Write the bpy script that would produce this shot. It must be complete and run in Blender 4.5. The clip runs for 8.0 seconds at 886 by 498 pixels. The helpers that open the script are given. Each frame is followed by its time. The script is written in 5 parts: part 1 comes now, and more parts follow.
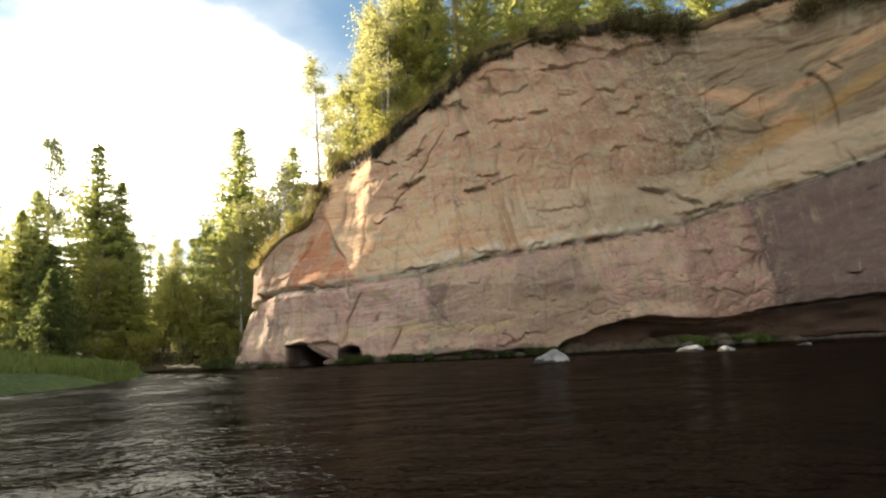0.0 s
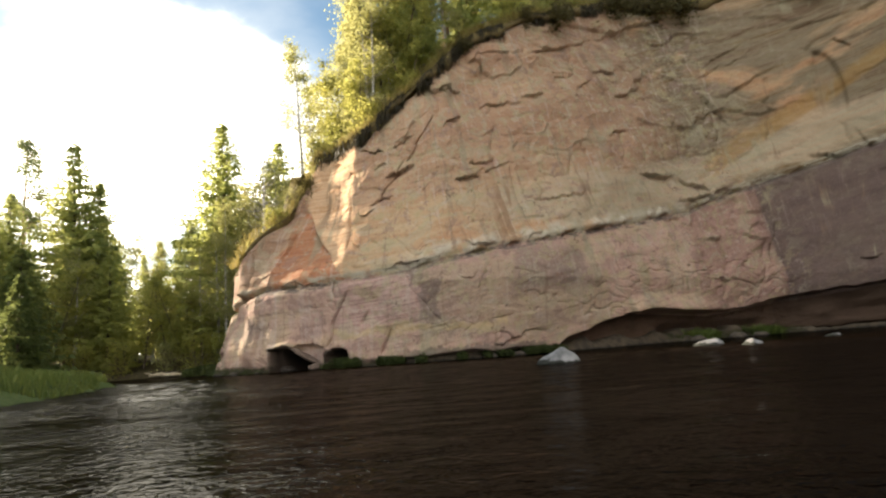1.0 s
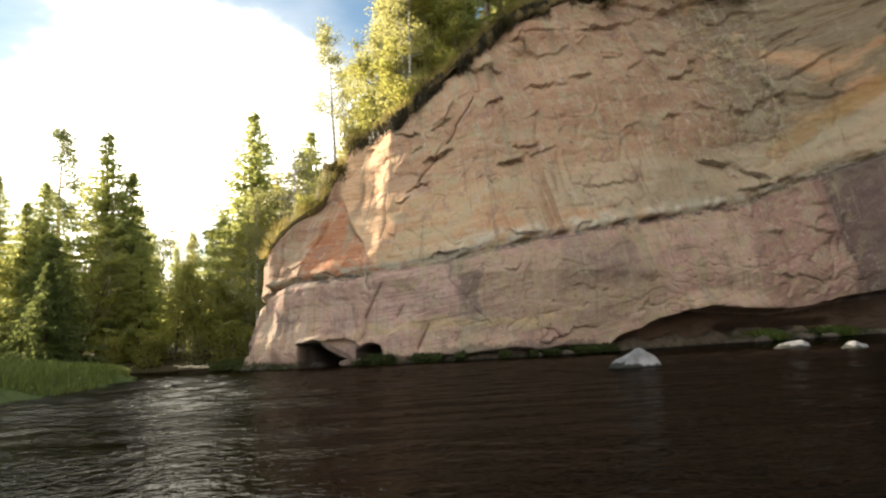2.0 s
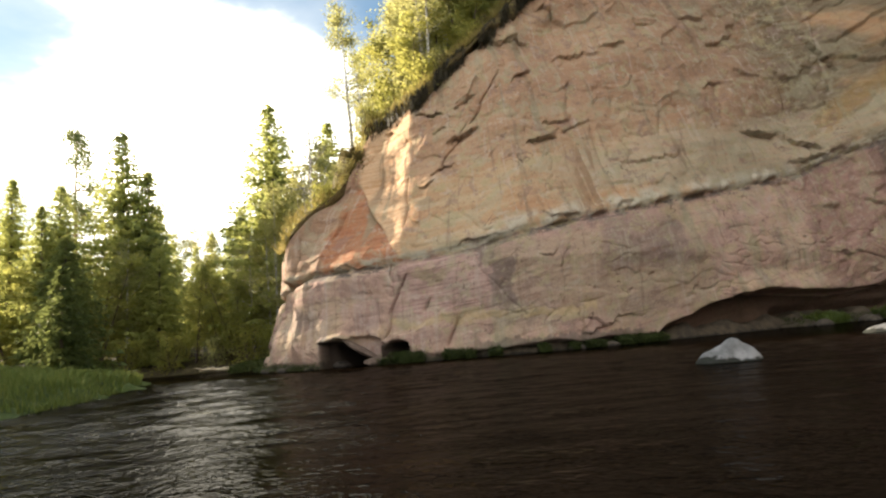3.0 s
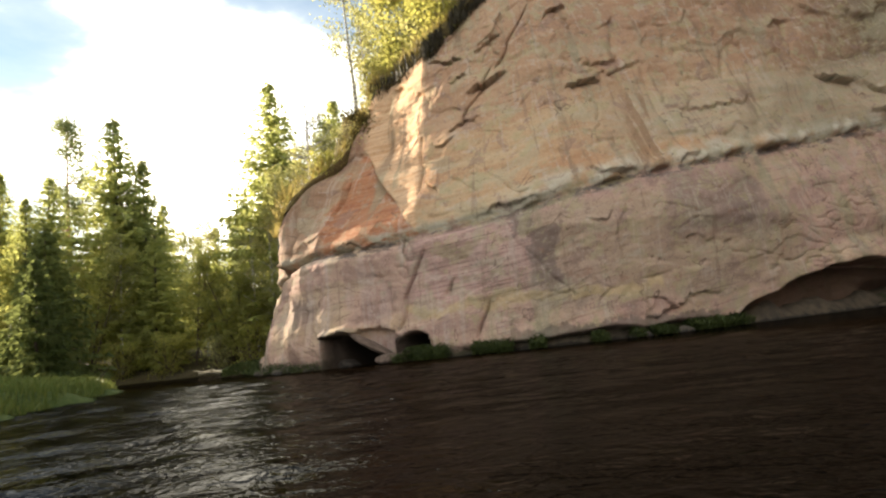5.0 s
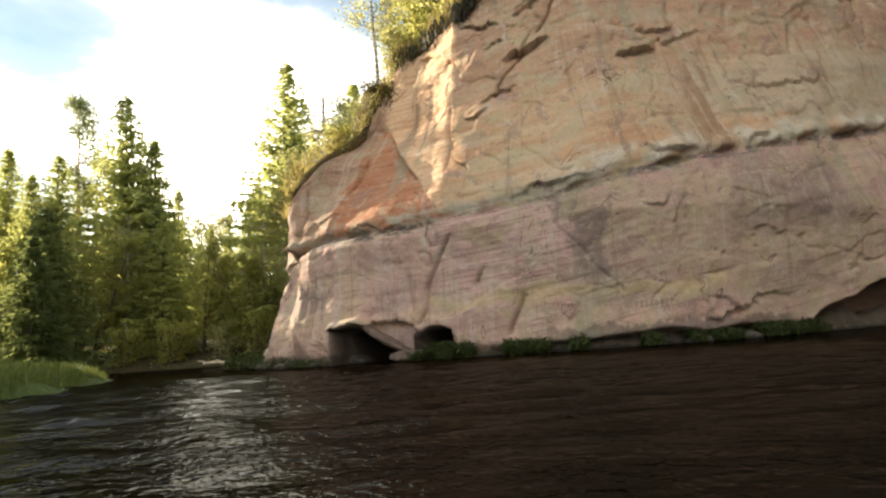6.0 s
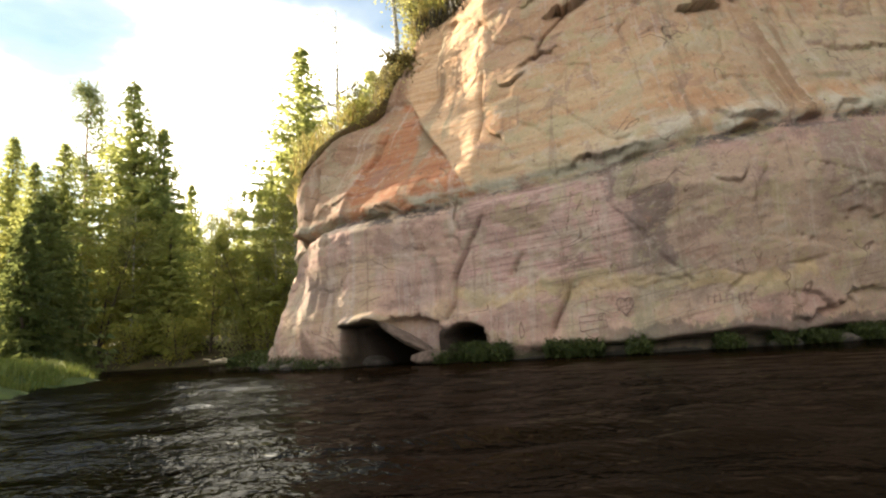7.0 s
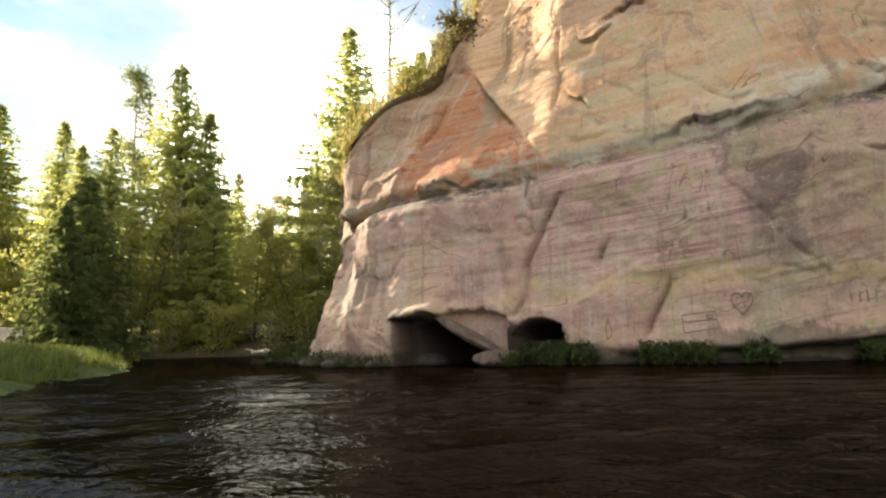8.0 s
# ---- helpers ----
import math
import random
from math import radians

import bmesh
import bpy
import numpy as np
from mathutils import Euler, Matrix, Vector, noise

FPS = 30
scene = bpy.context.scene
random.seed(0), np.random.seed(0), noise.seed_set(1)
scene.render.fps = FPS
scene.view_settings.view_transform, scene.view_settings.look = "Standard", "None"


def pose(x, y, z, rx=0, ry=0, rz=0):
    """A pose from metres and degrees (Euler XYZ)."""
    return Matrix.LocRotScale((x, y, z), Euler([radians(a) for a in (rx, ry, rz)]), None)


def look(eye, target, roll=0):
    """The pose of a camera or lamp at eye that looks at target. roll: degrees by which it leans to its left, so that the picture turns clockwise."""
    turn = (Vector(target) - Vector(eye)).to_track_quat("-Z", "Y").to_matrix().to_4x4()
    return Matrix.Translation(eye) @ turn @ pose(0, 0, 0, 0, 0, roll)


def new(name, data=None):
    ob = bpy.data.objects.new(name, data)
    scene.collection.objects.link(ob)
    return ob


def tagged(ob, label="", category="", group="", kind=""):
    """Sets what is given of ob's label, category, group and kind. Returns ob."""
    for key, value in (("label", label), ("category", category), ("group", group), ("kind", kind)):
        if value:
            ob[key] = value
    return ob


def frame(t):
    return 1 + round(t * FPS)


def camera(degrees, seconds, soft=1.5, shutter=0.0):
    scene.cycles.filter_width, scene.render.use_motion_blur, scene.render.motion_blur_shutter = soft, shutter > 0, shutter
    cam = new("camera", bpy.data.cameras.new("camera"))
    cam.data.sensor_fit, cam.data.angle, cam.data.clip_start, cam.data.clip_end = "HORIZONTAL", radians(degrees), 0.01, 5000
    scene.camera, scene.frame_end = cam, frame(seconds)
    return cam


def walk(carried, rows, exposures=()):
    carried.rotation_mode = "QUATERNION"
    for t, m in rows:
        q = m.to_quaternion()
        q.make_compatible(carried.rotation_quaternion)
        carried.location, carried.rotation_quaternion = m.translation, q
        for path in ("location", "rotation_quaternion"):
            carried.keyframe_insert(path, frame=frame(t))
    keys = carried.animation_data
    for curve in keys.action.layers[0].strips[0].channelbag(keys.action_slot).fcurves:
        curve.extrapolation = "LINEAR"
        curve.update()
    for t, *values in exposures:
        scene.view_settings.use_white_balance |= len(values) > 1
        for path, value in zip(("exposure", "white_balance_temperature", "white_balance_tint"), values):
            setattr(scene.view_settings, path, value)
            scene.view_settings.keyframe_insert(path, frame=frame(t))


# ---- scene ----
cam = camera(72.0, 8.0, soft=2.3)
PATH = [
    (0, (2.235, -1.114, 0.346), (2.019, 0.847, 0.677), -2.8),
    (0.5, (2.274, -0.162, 0.36), (2.074, 1.801, 0.689), -3.5),
    (1, (2.174, 0.755, 0.371), (1.972, 2.718, 0.7), -4.2),
    (1.5, (1.897, 1.598, 0.383), (1.618, 3.551, 0.714), -1.8),
    (2.8, (1.204, 3.79, 0.514), (0.844, 5.733, 0.822), -6.1),
    (3, (1.078, 4.123, 0.511), (0.703, 6.063, 0.818), -4.9),
    (3.5, (0.762, 4.984, 0.5), (0.364, 6.919, 0.811), -3.6),
    (4, (0.502, 5.865, 0.467), (0.078, 7.795, 0.776), -2.7),
    (4.5, (0.311, 6.877, 0.441), (-0.106, 8.81, 0.74), -6.1),
    (5.8, (-0.557, 9.418, 0.401), (-1.012, 11.343, 0.7), -5.7),
    (6, (-0.71, 9.808, 0.4), (-1.191, 11.726, 0.7), -4.2),
    (6.5, (-1.127, 10.77, 0.398), (-1.627, 12.683, 0.7), -5.4),
    (7, (-1.556, 11.768, 0.406), (-2.085, 13.673, 0.71), -3.5),
    (7.5, (-1.976, 12.702, 0.42), (-2.542, 14.598, 0.716), -4.3),
    (8, (-2.504, 13.426, 0.483), (-3.17, 15.289, 0.776), -1.9),
]
walk(cam, [(t, look(eye, target, roll)) for t, eye, target, roll in PATH], [(0, 1.86), (4.5, 1.86), (6.5, 1.92), (8, 2.0)])

# ---- world and sun ----
SUN_AZ, SUN_EL = 71.0, 17.0          # degrees to the left of +y, and above the horizon
world = bpy.data.worlds.new("sky")
scene.world = world
world.use_nodes = True
wn, wl = world.node_tree.nodes, world.node_tree.links
wn.clear()
w_out = wn.new("ShaderNodeOutputWorld")
w_bg = wn.new("ShaderNodeBackground")
w_sky = wn.new("ShaderNodeTexSky")
w_sky.sky_type, w_sky.sun_disc = "NISHITA", False
w_sky.sun_elevation, w_sky.sun_rotation = radians(SUN_EL), radians(-SUN_AZ)
w_sky.air_density, w_sky.dust_density, w_sky.ozone_density = 1.0, 0.1, 1.2
w_bg.inputs["Strength"].default_value = 0.125
# thin bright cloud that veils the sky ahead, blue gaps overhead
w_co = wn.new("ShaderNodeTexCoord")
w_dot = wn.new("ShaderNodeVectorMath")
w_dot.operation = "DOT_PRODUCT"
w_dot.inputs[1].default_value = Vector((-0.505, 0.825, 0.255)).normalized()
w_map = wn.new("ShaderNodeMapping")
w_map.inputs["Scale"].default_value = (1.6, 1.6, 4.0)
w_noise = wn.new("ShaderNodeTexNoise")
w_noise.inputs["Scale"].default_value, w_noise.inputs["Detail"].default_value = 2.2, 6.0
w_sum = wn.new("ShaderNodeMath")
w_sum.operation = "MULTIPLY_ADD"
w_sum.inputs[1].default_value = 0.20
w_ramp = wn.new("ShaderNodeMapRange")
w_ramp.interpolation_type = "SMOOTHSTEP"
w_ramp.inputs["From Min"].default_value, w_ramp.inputs["From Max"].default_value = 0.985, 1.15
w_far = wn.new("ShaderNodeMapRange")
w_far.interpolation_type = "SMOOTHSTEP"
w_far.inputs["From Min"].default_value, w_far.inputs["From Max"].default_value = 0.50, 0.70
w_broken = wn.new("ShaderNodeMix")
w_broken.data_type = "RGBA"
w_broken.inputs["B"].default_value = (4.3, 4.4, 4.3, 1)
w_side = wn.new("ShaderNodeVectorMath")
w_side.operation = "DOT_PRODUCT"
w_side.inputs[1].default_value = (-0.10, -0.26, 0.10)
w_more = wn.new("ShaderNodeMath")
w_more.operation = "ADD"
wl.new(w_co.outputs["Generated"], w_side.inputs[0])
wl.new(w_side.outputs["Value"], w_more.inputs[0])
wl.new(w_noise.outputs["Fac"], w_more.inputs[1])
w_dim = wn.new("ShaderNodeMix")
w_dim.data_type, w_dim.blend_type = "RGBA", "MULTIPLY"
w_dim.inputs["Factor"].default_value = 1.0
w_dim.inputs["B"].default_value = (0.48, 0.49, 0.45, 1)
wl.new(w_sky.outputs["Color"], w_dim.inputs["A"])
wl.new(w_more.outputs["Value"], w_far.inputs["Value"])
wl.new(w_far.outputs["Result"], w_broken.inputs["Factor"])
wl.new(w_dim.outputs["Result"], w_broken.inputs["A"])
w_mix = wn.new("ShaderNodeMix")
w_mix.data_type = "RGBA"
w_mix.inputs["B"].default_value = (3.4, 3.4, 3.2, 1)
wl.new(w_co.outputs["Generated"], w_dot.inputs[0])
wl.new(w_co.outputs["Generated"], w_map.inputs["Vector"])
wl.new(w_map.outputs["Vector"], w_noise.inputs["Vector"])
wl.new(w_noise.outputs["Fac"], w_sum.inputs[0])
wl.new(w_dot.outputs["Value"], w_sum.inputs[2])
wl.new(w_sum.outputs["Value"], w_ramp.inputs["Value"])
wl.new(w_ramp.outputs["Result"], w_mix.inputs["Factor"])
wl.new(w_broken.outputs["Result"], w_mix.inputs["A"])
# the heart of the glare, where the cloud is thinnest
w_core = wn.new("ShaderNodeMapRange")
w_core.interpolation_type = "SMOOTHSTEP"
w_core.inputs["From Min"].default_value, w_core.inputs["From Max"].default_value = 1.045, 1.12
w_heart = wn.new("ShaderNodeMix")
w_heart.data_type = "RGBA"
w_heart.inputs["B"].default_value = (17.0, 16.0, 13.5, 1)
wl.new(w_sum.outputs["Value"], w_core.inputs["Value"])
wl.new(w_core.outputs["Result"], w_heart.inputs["Factor"])
wl.new(w_mix.outputs["Result"], w_heart.inputs["A"])
wl.new(w_heart.outputs["Result"], w_bg.inputs["Color"])
wl.new(w_bg.outputs["Background"], w_out.inputs["Surface"])

sun_data = bpy.data.lights.new("sun", "SUN")
sun_data.energy, sun_data.angle, sun_data.color = 5.0, radians(0.6), (1.0, 0.86, 0.66)
sun = new("sun", sun_data)
sun_way = Vector((-math.sin(radians(SUN_AZ)) * math.cos(radians(SUN_EL)), math.cos(radians(SUN_AZ)) * math.cos(radians(SUN_EL)), math.sin(radians(SUN_EL))))
sun.matrix_world = look(sun_way * 60, (0, 0, 0))


# ---- materials ----
class Shade:
    """A node material in the making: short calls for the nodes that are used over and over."""

    def __init__(self, name, rough=0.9, spec=0.25):
        self.mat = bpy.data.materials.new(name)
        self.mat.use_nodes = True
        self.t = self.mat.node_tree
        self.p = self.t.nodes["Principled BSDF"]
        self.p.inputs["Roughness"].default_value = rough
        self.p.inputs["Specular IOR Level"].default_value = spec

    def node(self, kind, **inputs):
        n = self.t.nodes.new("ShaderNode" + kind)
        for key, value in inputs.items():
            self.put(n.inputs[key.replace("_", " ")], value)
        return n

    def put(self, socket, value):
        if isinstance(value, bpy.types.NodeSocket):
            self.t.links.new(value, socket)
        elif isinstance(value, tuple) and len(value) == 3 and socket.type == "RGBA":
            socket.default_value = (*value, 1)
        else:
            socket.default_value = value

    def coords(self, scale=(1, 1, 1), attribute=""):
        if attribute:
            src = self.node("Attribute")
            src.attribute_name = attribute
            out = src.outputs["Vector"]
        else:
            out = self.node("TexCoord").outputs["Object"]
        return self.node("Mapping", Vector=out, Scale=scale).outputs["Vector"]

    def noise(self, vec, scale, detail=5.0, rough=0.55, warp=0.0):
        n = self.node("TexNoise", Vector=vec, Scale=scale, Detail=detail, Roughness=rough, Distortion=warp)
        return n.outputs["Fac"]

    def mul(self, a, b, op="MULTIPLY", c=None):
        n = self.node("Math")
        n.operation = op
        self.put(n.inputs[0], a)
        self.put(n.inputs[1], b)
        if c is not None:
            self.put(n.inputs[2], c)
        return n.outputs[0]

    def step(self, value, low, high, smooth=True):
        n = self.node("MapRange", Value=value)
        self.put(n.inputs["From Min"], low)
        self.put(n.inputs["From Max"], high)
        n.interpolation_type = "SMOOTHSTEP" if smooth else "LINEAR"
        return n.outputs["Result"]

    def mix(self, fac, a, b, blend="MIX"):
        n = self.node("Mix")
        n.data_type, n.blend_type = "RGBA", blend
        self.put(n.inputs["Factor"], fac)
        self.put(n.inputs["A"], a)
        self.put(n.inputs["B"], b)
        return n.outputs["Result"]

    def ramp(self, fac, stops):
        n = self.node("ValToRGB", Fac=fac)
        while len(n.color_ramp.elements) < len(stops):
            n.color_ramp.elements.new(0.5)
        for e, (at, col) in zip(n.color_ramp.elements, stops):
            e.position, e.color = at, (*col, 1)
        return n.outputs["Color"]

    def colour(self, c):
        self.put(self.p.inputs["Base Color"], c)
        return self

    def bump(self, height, strength=0.5, distance=0.03):
        n = self.node("Bump", Height=height, Strength=strength, Distance=distance)
        self.t.links.new(n.outputs["Normal"], self.p.inputs["Normal"])
        return self


def sandstone():
    m = Shade("red_sandstone", 0.92, 0.2)
    st = m.node("Attribute")
    st.attribute_name = "strata"
    sep = m.node("SeparateXYZ", Vector=st.outputs["Vector"])
    along, h, tall = sep.outputs["X"], sep.outputs["Y"], sep.outputs["Z"]
    sv = st.outputs["Vector"]
    lay = m.node("Mapping", Vector=sv, Scale=(0.10, 1.0, 0.0)).outputs["Vector"]
    beds = m.noise(lay, 1.6, 7, 0.62, 0.35)
    fine = m.noise(m.node("Mapping", Vector=sv, Scale=(0.22, 5.0, 0.0)).outputs["Vector"], 1.8, 6, 0.6, 0.8)
    blotch = m.noise(m.node("Mapping", Vector=sv, Scale=(0.30, 0.42, 0.0)).outputs["Vector"], 1.0, 5, 0.6, 0.6)
    drip = m.noise(m.node("Mapping", Vector=sv, Scale=(1.5, 0.16, 0.0)).outputs["Vector"], 1.0, 5, 0.6)
    grain = m.noise(m.coords(), 18.0, 6, 0.7)
    speck = m.noise(m.coords(), 3.0, 8, 0.65)
    rise = m.mul(blotch, 1.2, "MULTIPLY_ADD", tall)
    # beds under the pale seam: mauve, pink and buff
    low = m.ramp(m.mul(beds, 0.36, "MULTIPLY_ADD", m.mul(m.mul(blotch, 0.42), m.mul(drip, 0.22), "ADD")), [(0.32, (0.240, 0.165, 0.142)), (0.43, (0.375, 0.262, 0.220)), (0.50, (0.450, 0.320, 0.255)), (0.56, (0.465, 0.365, 0.255)), (0.66, (0.350, 0.240, 0.210))])
    low = m.mix(m.step(blotch, 0.56, 0.72), low, (0.235, 0.185, 0.160))
    # darker purple-grey rock upstream, deepened further to paint in that end's dimness
    low = m.mix(m.mul(m.step(m.mul(blotch, 3.0, "MULTIPLY_ADD", along), 50.7, 51.2), 0.9), low, m.mix(beds, (0.060, 0.047, 0.044), (0.110, 0.084, 0.078)))
    low = m.mix(m.mul(m.mul(m.step(m.mul(blotch, 3.0, "MULTIPLY_ADD", along), 45.4, 46.4), m.step(along, 49.9, 49.6)), m.mul(m.step(rise, 1.9, 2.6), 0.7)), low, m.mix(m.step(fine, 0.42, 0.58), (0.25, 0.145, 0.13), (0.30, 0.205, 0.155)))
    # beds above it: orange to the north end, tan, then cream and ochre
    high = m.ramp(m.mul(beds, 0.52, "MULTIPLY_ADD", m.mul(blotch, 0.40, "MULTIPLY_ADD", m.mul(fine, 0.10))), [(0.30, (0.26, 0.145, 0.080)), (0.41, (0.425, 0.265, 0.150)), (0.50, (0.455, 0.320, 0.190)), (0.58, (0.500, 0.400, 0.250)), (0.68, (0.385, 0.220, 0.120))])
    # cream set darker than its own tone: the upstream end's dimness in the colour
    cream = m.ramp(m.mul(beds, 0.6, "MULTIPLY_ADD", m.mul(fine, 0.4)), [(0.32, (0.11, 0.070, 0.045)), (0.42, (0.16, 0.120, 0.074)), (0.52, (0.205, 0.180, 0.122)), (0.60, (0.155, 0.105, 0.048)), (0.68, (0.19, 0.160, 0.112))])
    high = m.mix(m.mul(m.step(along, 36.0, 46.0), m.step(blotch, 0.30, 0.52)), high, cream)
    tier = m.mul(blotch, 2.6, "MULTIPLY_ADD", h)
    high = m.mix(m.mul(m.mul(m.step(tier, 4.0, 4.9), m.step(along, 47.5, 44.0)), 0.62), high, m.mix(m.step(blotch, 0.36, 0.62), (0.30, 0.195, 0.135), (0.40, 0.265, 0.175)))
    high = m.mix(m.mul(m.mul(m.step(tier, 1.7, 2.1), m.step(tier, 4.6, 3.6)), m.mul(m.step(along, 29.5, 34.0), 0.8)), high, m.mix(m.step(fine, 0.44, 0.56), (0.40, 0.375, 0.265), (0.44, 0.36, 0.25)))
    rust = m.ramp(fine, [(0.30, (0.26, 0.095, 0.050)), (0.5, (0.37, 0.165, 0.085)), (0.7, (0.42, 0.245, 0.135))])
    red = m.mul(blotch, 2.4, "MULTIPLY_ADD", along)
    across = m.mul(along, 1.167, "MULTIPLY_ADD", tall)
    high = m.mix(m.mul(m.mul(m.step(red, 23.2, 23.5), m.step(across, 33.56, 33.46)), m.mul(m.step(rise, 8.6, 7.2), 0.9)), high, rust)
    high = m.mix(m.mul(m.step(red, 23.5, 23.1), 0.7), high, m.mix(fine, (0.23, 0.150, 0.110), (0.36, 0.255, 0.185)))
    high = m.mix(1.0, high, (0.95, 0.925, 0.93), "MULTIPLY")
    warped = m.mul(m.mul(m.mul(blotch, 0.5, "SUBTRACT"), 0.35), h, "ADD")
    col = m.mix(m.step(warped, -0.06, 0.10), low, high)
    # pale greenish seam with a dark crumbling underside
    seam = m.mul(m.step(warped, -0.06, 0.02), m.step(warped, 0.40, 0.16))
    col = m.mix(m.mul(seam, m.mul(m.step(m.noise(m.node("Mapping", Vector=sv, Scale=(0.5, 1.2, 0.0)).outputs["Vector"], 1.3, 7, 0.72), 0.45, 0.53), 0.85)), col, m.mix(fine, (0.36, 0.37, 0.30), (0.47, 0.46, 0.38)))
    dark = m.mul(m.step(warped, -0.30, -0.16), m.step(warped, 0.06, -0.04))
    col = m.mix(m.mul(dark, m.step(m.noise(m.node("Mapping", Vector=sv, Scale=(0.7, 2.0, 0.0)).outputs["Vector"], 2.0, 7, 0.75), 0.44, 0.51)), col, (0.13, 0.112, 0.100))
    edge = m.mul(m.noise(m.node("Mapping", Vector=sv, Scale=(0.9, 0.9, 0.0)).outputs["Vector"], 1.0, 5, 0.6), 1.2)

    def zone(s0, s1, z0, z1, soft=0.09):
        a = m.mul(m.step(m.mul(edge, along, "ADD"), s0 + 0.6 - soft, s0 + 0.6 + soft), m.step(m.mul(edge, along, "ADD"), s1 + 0.6 + soft, s1 + 0.6 - soft))
        b = m.mul(m.step(m.mul(edge, tall, "ADD"), z0 + 0.6 - soft, z0 + 0.6 + soft), m.step(m.mul(edge, tall, "ADD"), z1 + 0.6 + soft, z1 + 0.6 - soft))
        return m.mul(a, b)

    # fresh pink break with thin laminae, dark patch beside it, yellow-grey weathered wall
    thin = m.noise(m.node("Mapping", Vector=sv, Scale=(0.30, 9.0, 0.0)).outputs["Vector"], 1.5, 4, 0.6, 0.9)
    col = m.mix(m.mul(zone(29.0, 37.5, 0.9, 3.6, 0.2), 0.55), col, m.mix(m.step(blotch, 0.35, 0.62), (0.37, 0.31, 0.20), (0.29, 0.235, 0.185)))
    col = m.mix(m.mul(zone(25.4, 28.9, 1.5, 3.35), 0.8), col, m.mix(m.step(thin, 0.47, 0.54), (0.47, 0.325, 0.29), (0.33, 0.225, 0.20)))
    col = m.mix(m.mul(zone(28.8, 29.5, 1.6, 3.0, 0.05), 0.85), col, (0.185, 0.145, 0.128))
    col = m.mix(m.mul(zone(28.4, 29.0, 2.9, 3.55, 0.05), 0.8), col, (0.18, 0.142, 0.125))
    col = m.mix(m.mul(zone(25.0, 32.0, 1.15, 1.42, 0.06), 0.70), col, (0.45, 0.36, 0.20))
    col = m.mix(m.mul(zone(22.8, 25.0, 0.85, 1.2, 0.15), 0.6), col, (0.48, 0.34, 0.22))
    col = m.mix(m.mul(zone(32.5, 36.5, 2.6, 4.4, 0.25), 0.6), col, (0.21, 0.155, 0.145))
    stripe = m.mul(along, -0.77, "MULTIPLY_ADD", m.mul(edge, 0.6, "MULTIPLY_ADD", tall))
    col = m.mix(m.mul(m.mul(m.step(stripe, -27.9, -27.5), m.step(stripe, -26.3, -26.9)), m.mul(m.step(along, 46.0, 48.5), 0.6)), col, (0.30, 0.19, 0.065))
    white = m.mul(m.mul(m.step(warped, 0.02, 0.10), m.step(warped, 0.75, 0.40)), m.mul(m.step(along, 27.5, 29.5), m.step(along, 47.0, 42.0)))
    col = m.mix(m.mul(white, m.mul(m.step(edge, 0.50, 0.66), 0.75)), col, (0.47, 0.46, 0.38))
    # films of lichen, lime and old weathering, in ragged patches
    near = m.mul(m.step(along, 52.0, 48.0), 0.85, "MULTIPLY_ADD", 0.15)
    film = m.noise(m.node("Mapping", Vector=sv, Scale=(0.75, 1.0, 0.0), Location=(7.0, 3.0, 0.0)).outputs["Vector"], 1.1, 8, 0.68, 0.5)
    rag = m.noise(m.node("Mapping", Vector=sv, Scale=(0.9, 1.3, 0.0), Location=(31.0, 9.0, 0.0)).outputs["Vector"], 1.7, 8, 0.7, 0.3)
    col = m.mix(m.mul(m.step(film, 0.545, 0.562), m.mul(near, 0.42)), col, (0.345, 0.335, 0.235))
    col = m.mix(m.mul(m.step(film, 0.425, 0.408), m.mul(near, 0.48)), col, (0.235, 0.165, 0.145))
    col = m.mix(m.mul(m.step(rag, 0.585, 0.60), m.mul(near, 0.42)), col, (0.47, 0.42, 0.355))
    col = m.mix(m.mul(m.step(rag, 0.398, 0.382), m.mul(near, 0.50)), col, (0.30, 0.185, 0.135))
    lichen = m.noise(m.node("Mapping", Vector=sv, Scale=(0.85, 1.1, 0.0), Location=(51.0, 27.0, 0.0)).outputs["Vector"], 1.5, 8, 0.72, 0.3)
    col = m.mix(m.mul(m.step(lichen, 0.55, 0.565), m.mul(m.mul(near, m.step(along, 25.0, 26.5)), 0.50)), col, (0.36, 0.33, 0.19))
    # upright pale and dark runs of rainwater
    runs = m.noise(m.node("Mapping", Vector=sv, Scale=(3.4, 0.22, 0.0), Location=(13.0, 2.0, 0.0)).outputs["Vector"], 1.0, 7, 0.68)
    col = m.mix(m.mul(m.step(runs, 0.585, 0.605), m.mul(near, 0.36)), col, (0.48, 0.42, 0.36))
    col = m.mix(m.mul(m.step(runs, 0.405, 0.385), m.mul(near, 0.40)), col, (0.22, 0.155, 0.12))
    plumb = m.mul(tall, -0.30, "MULTIPLY_ADD", m.mul(along, 1.5, "ADD"))
    # west-turned rib paled in colour to lift its sunlit patch; brown runs beside it
    col = m.mix(m.mul(m.mul(m.step(along, 22.3, 22.8), m.step(along, 25.76, 25.66)), m.mul(m.step(across, 33.50, 33.60), 0.85)), col, m.mix(m.step(fine, 0.36, 0.62), (0.50, 0.31, 0.17), (0.64, 0.48, 0.31)))
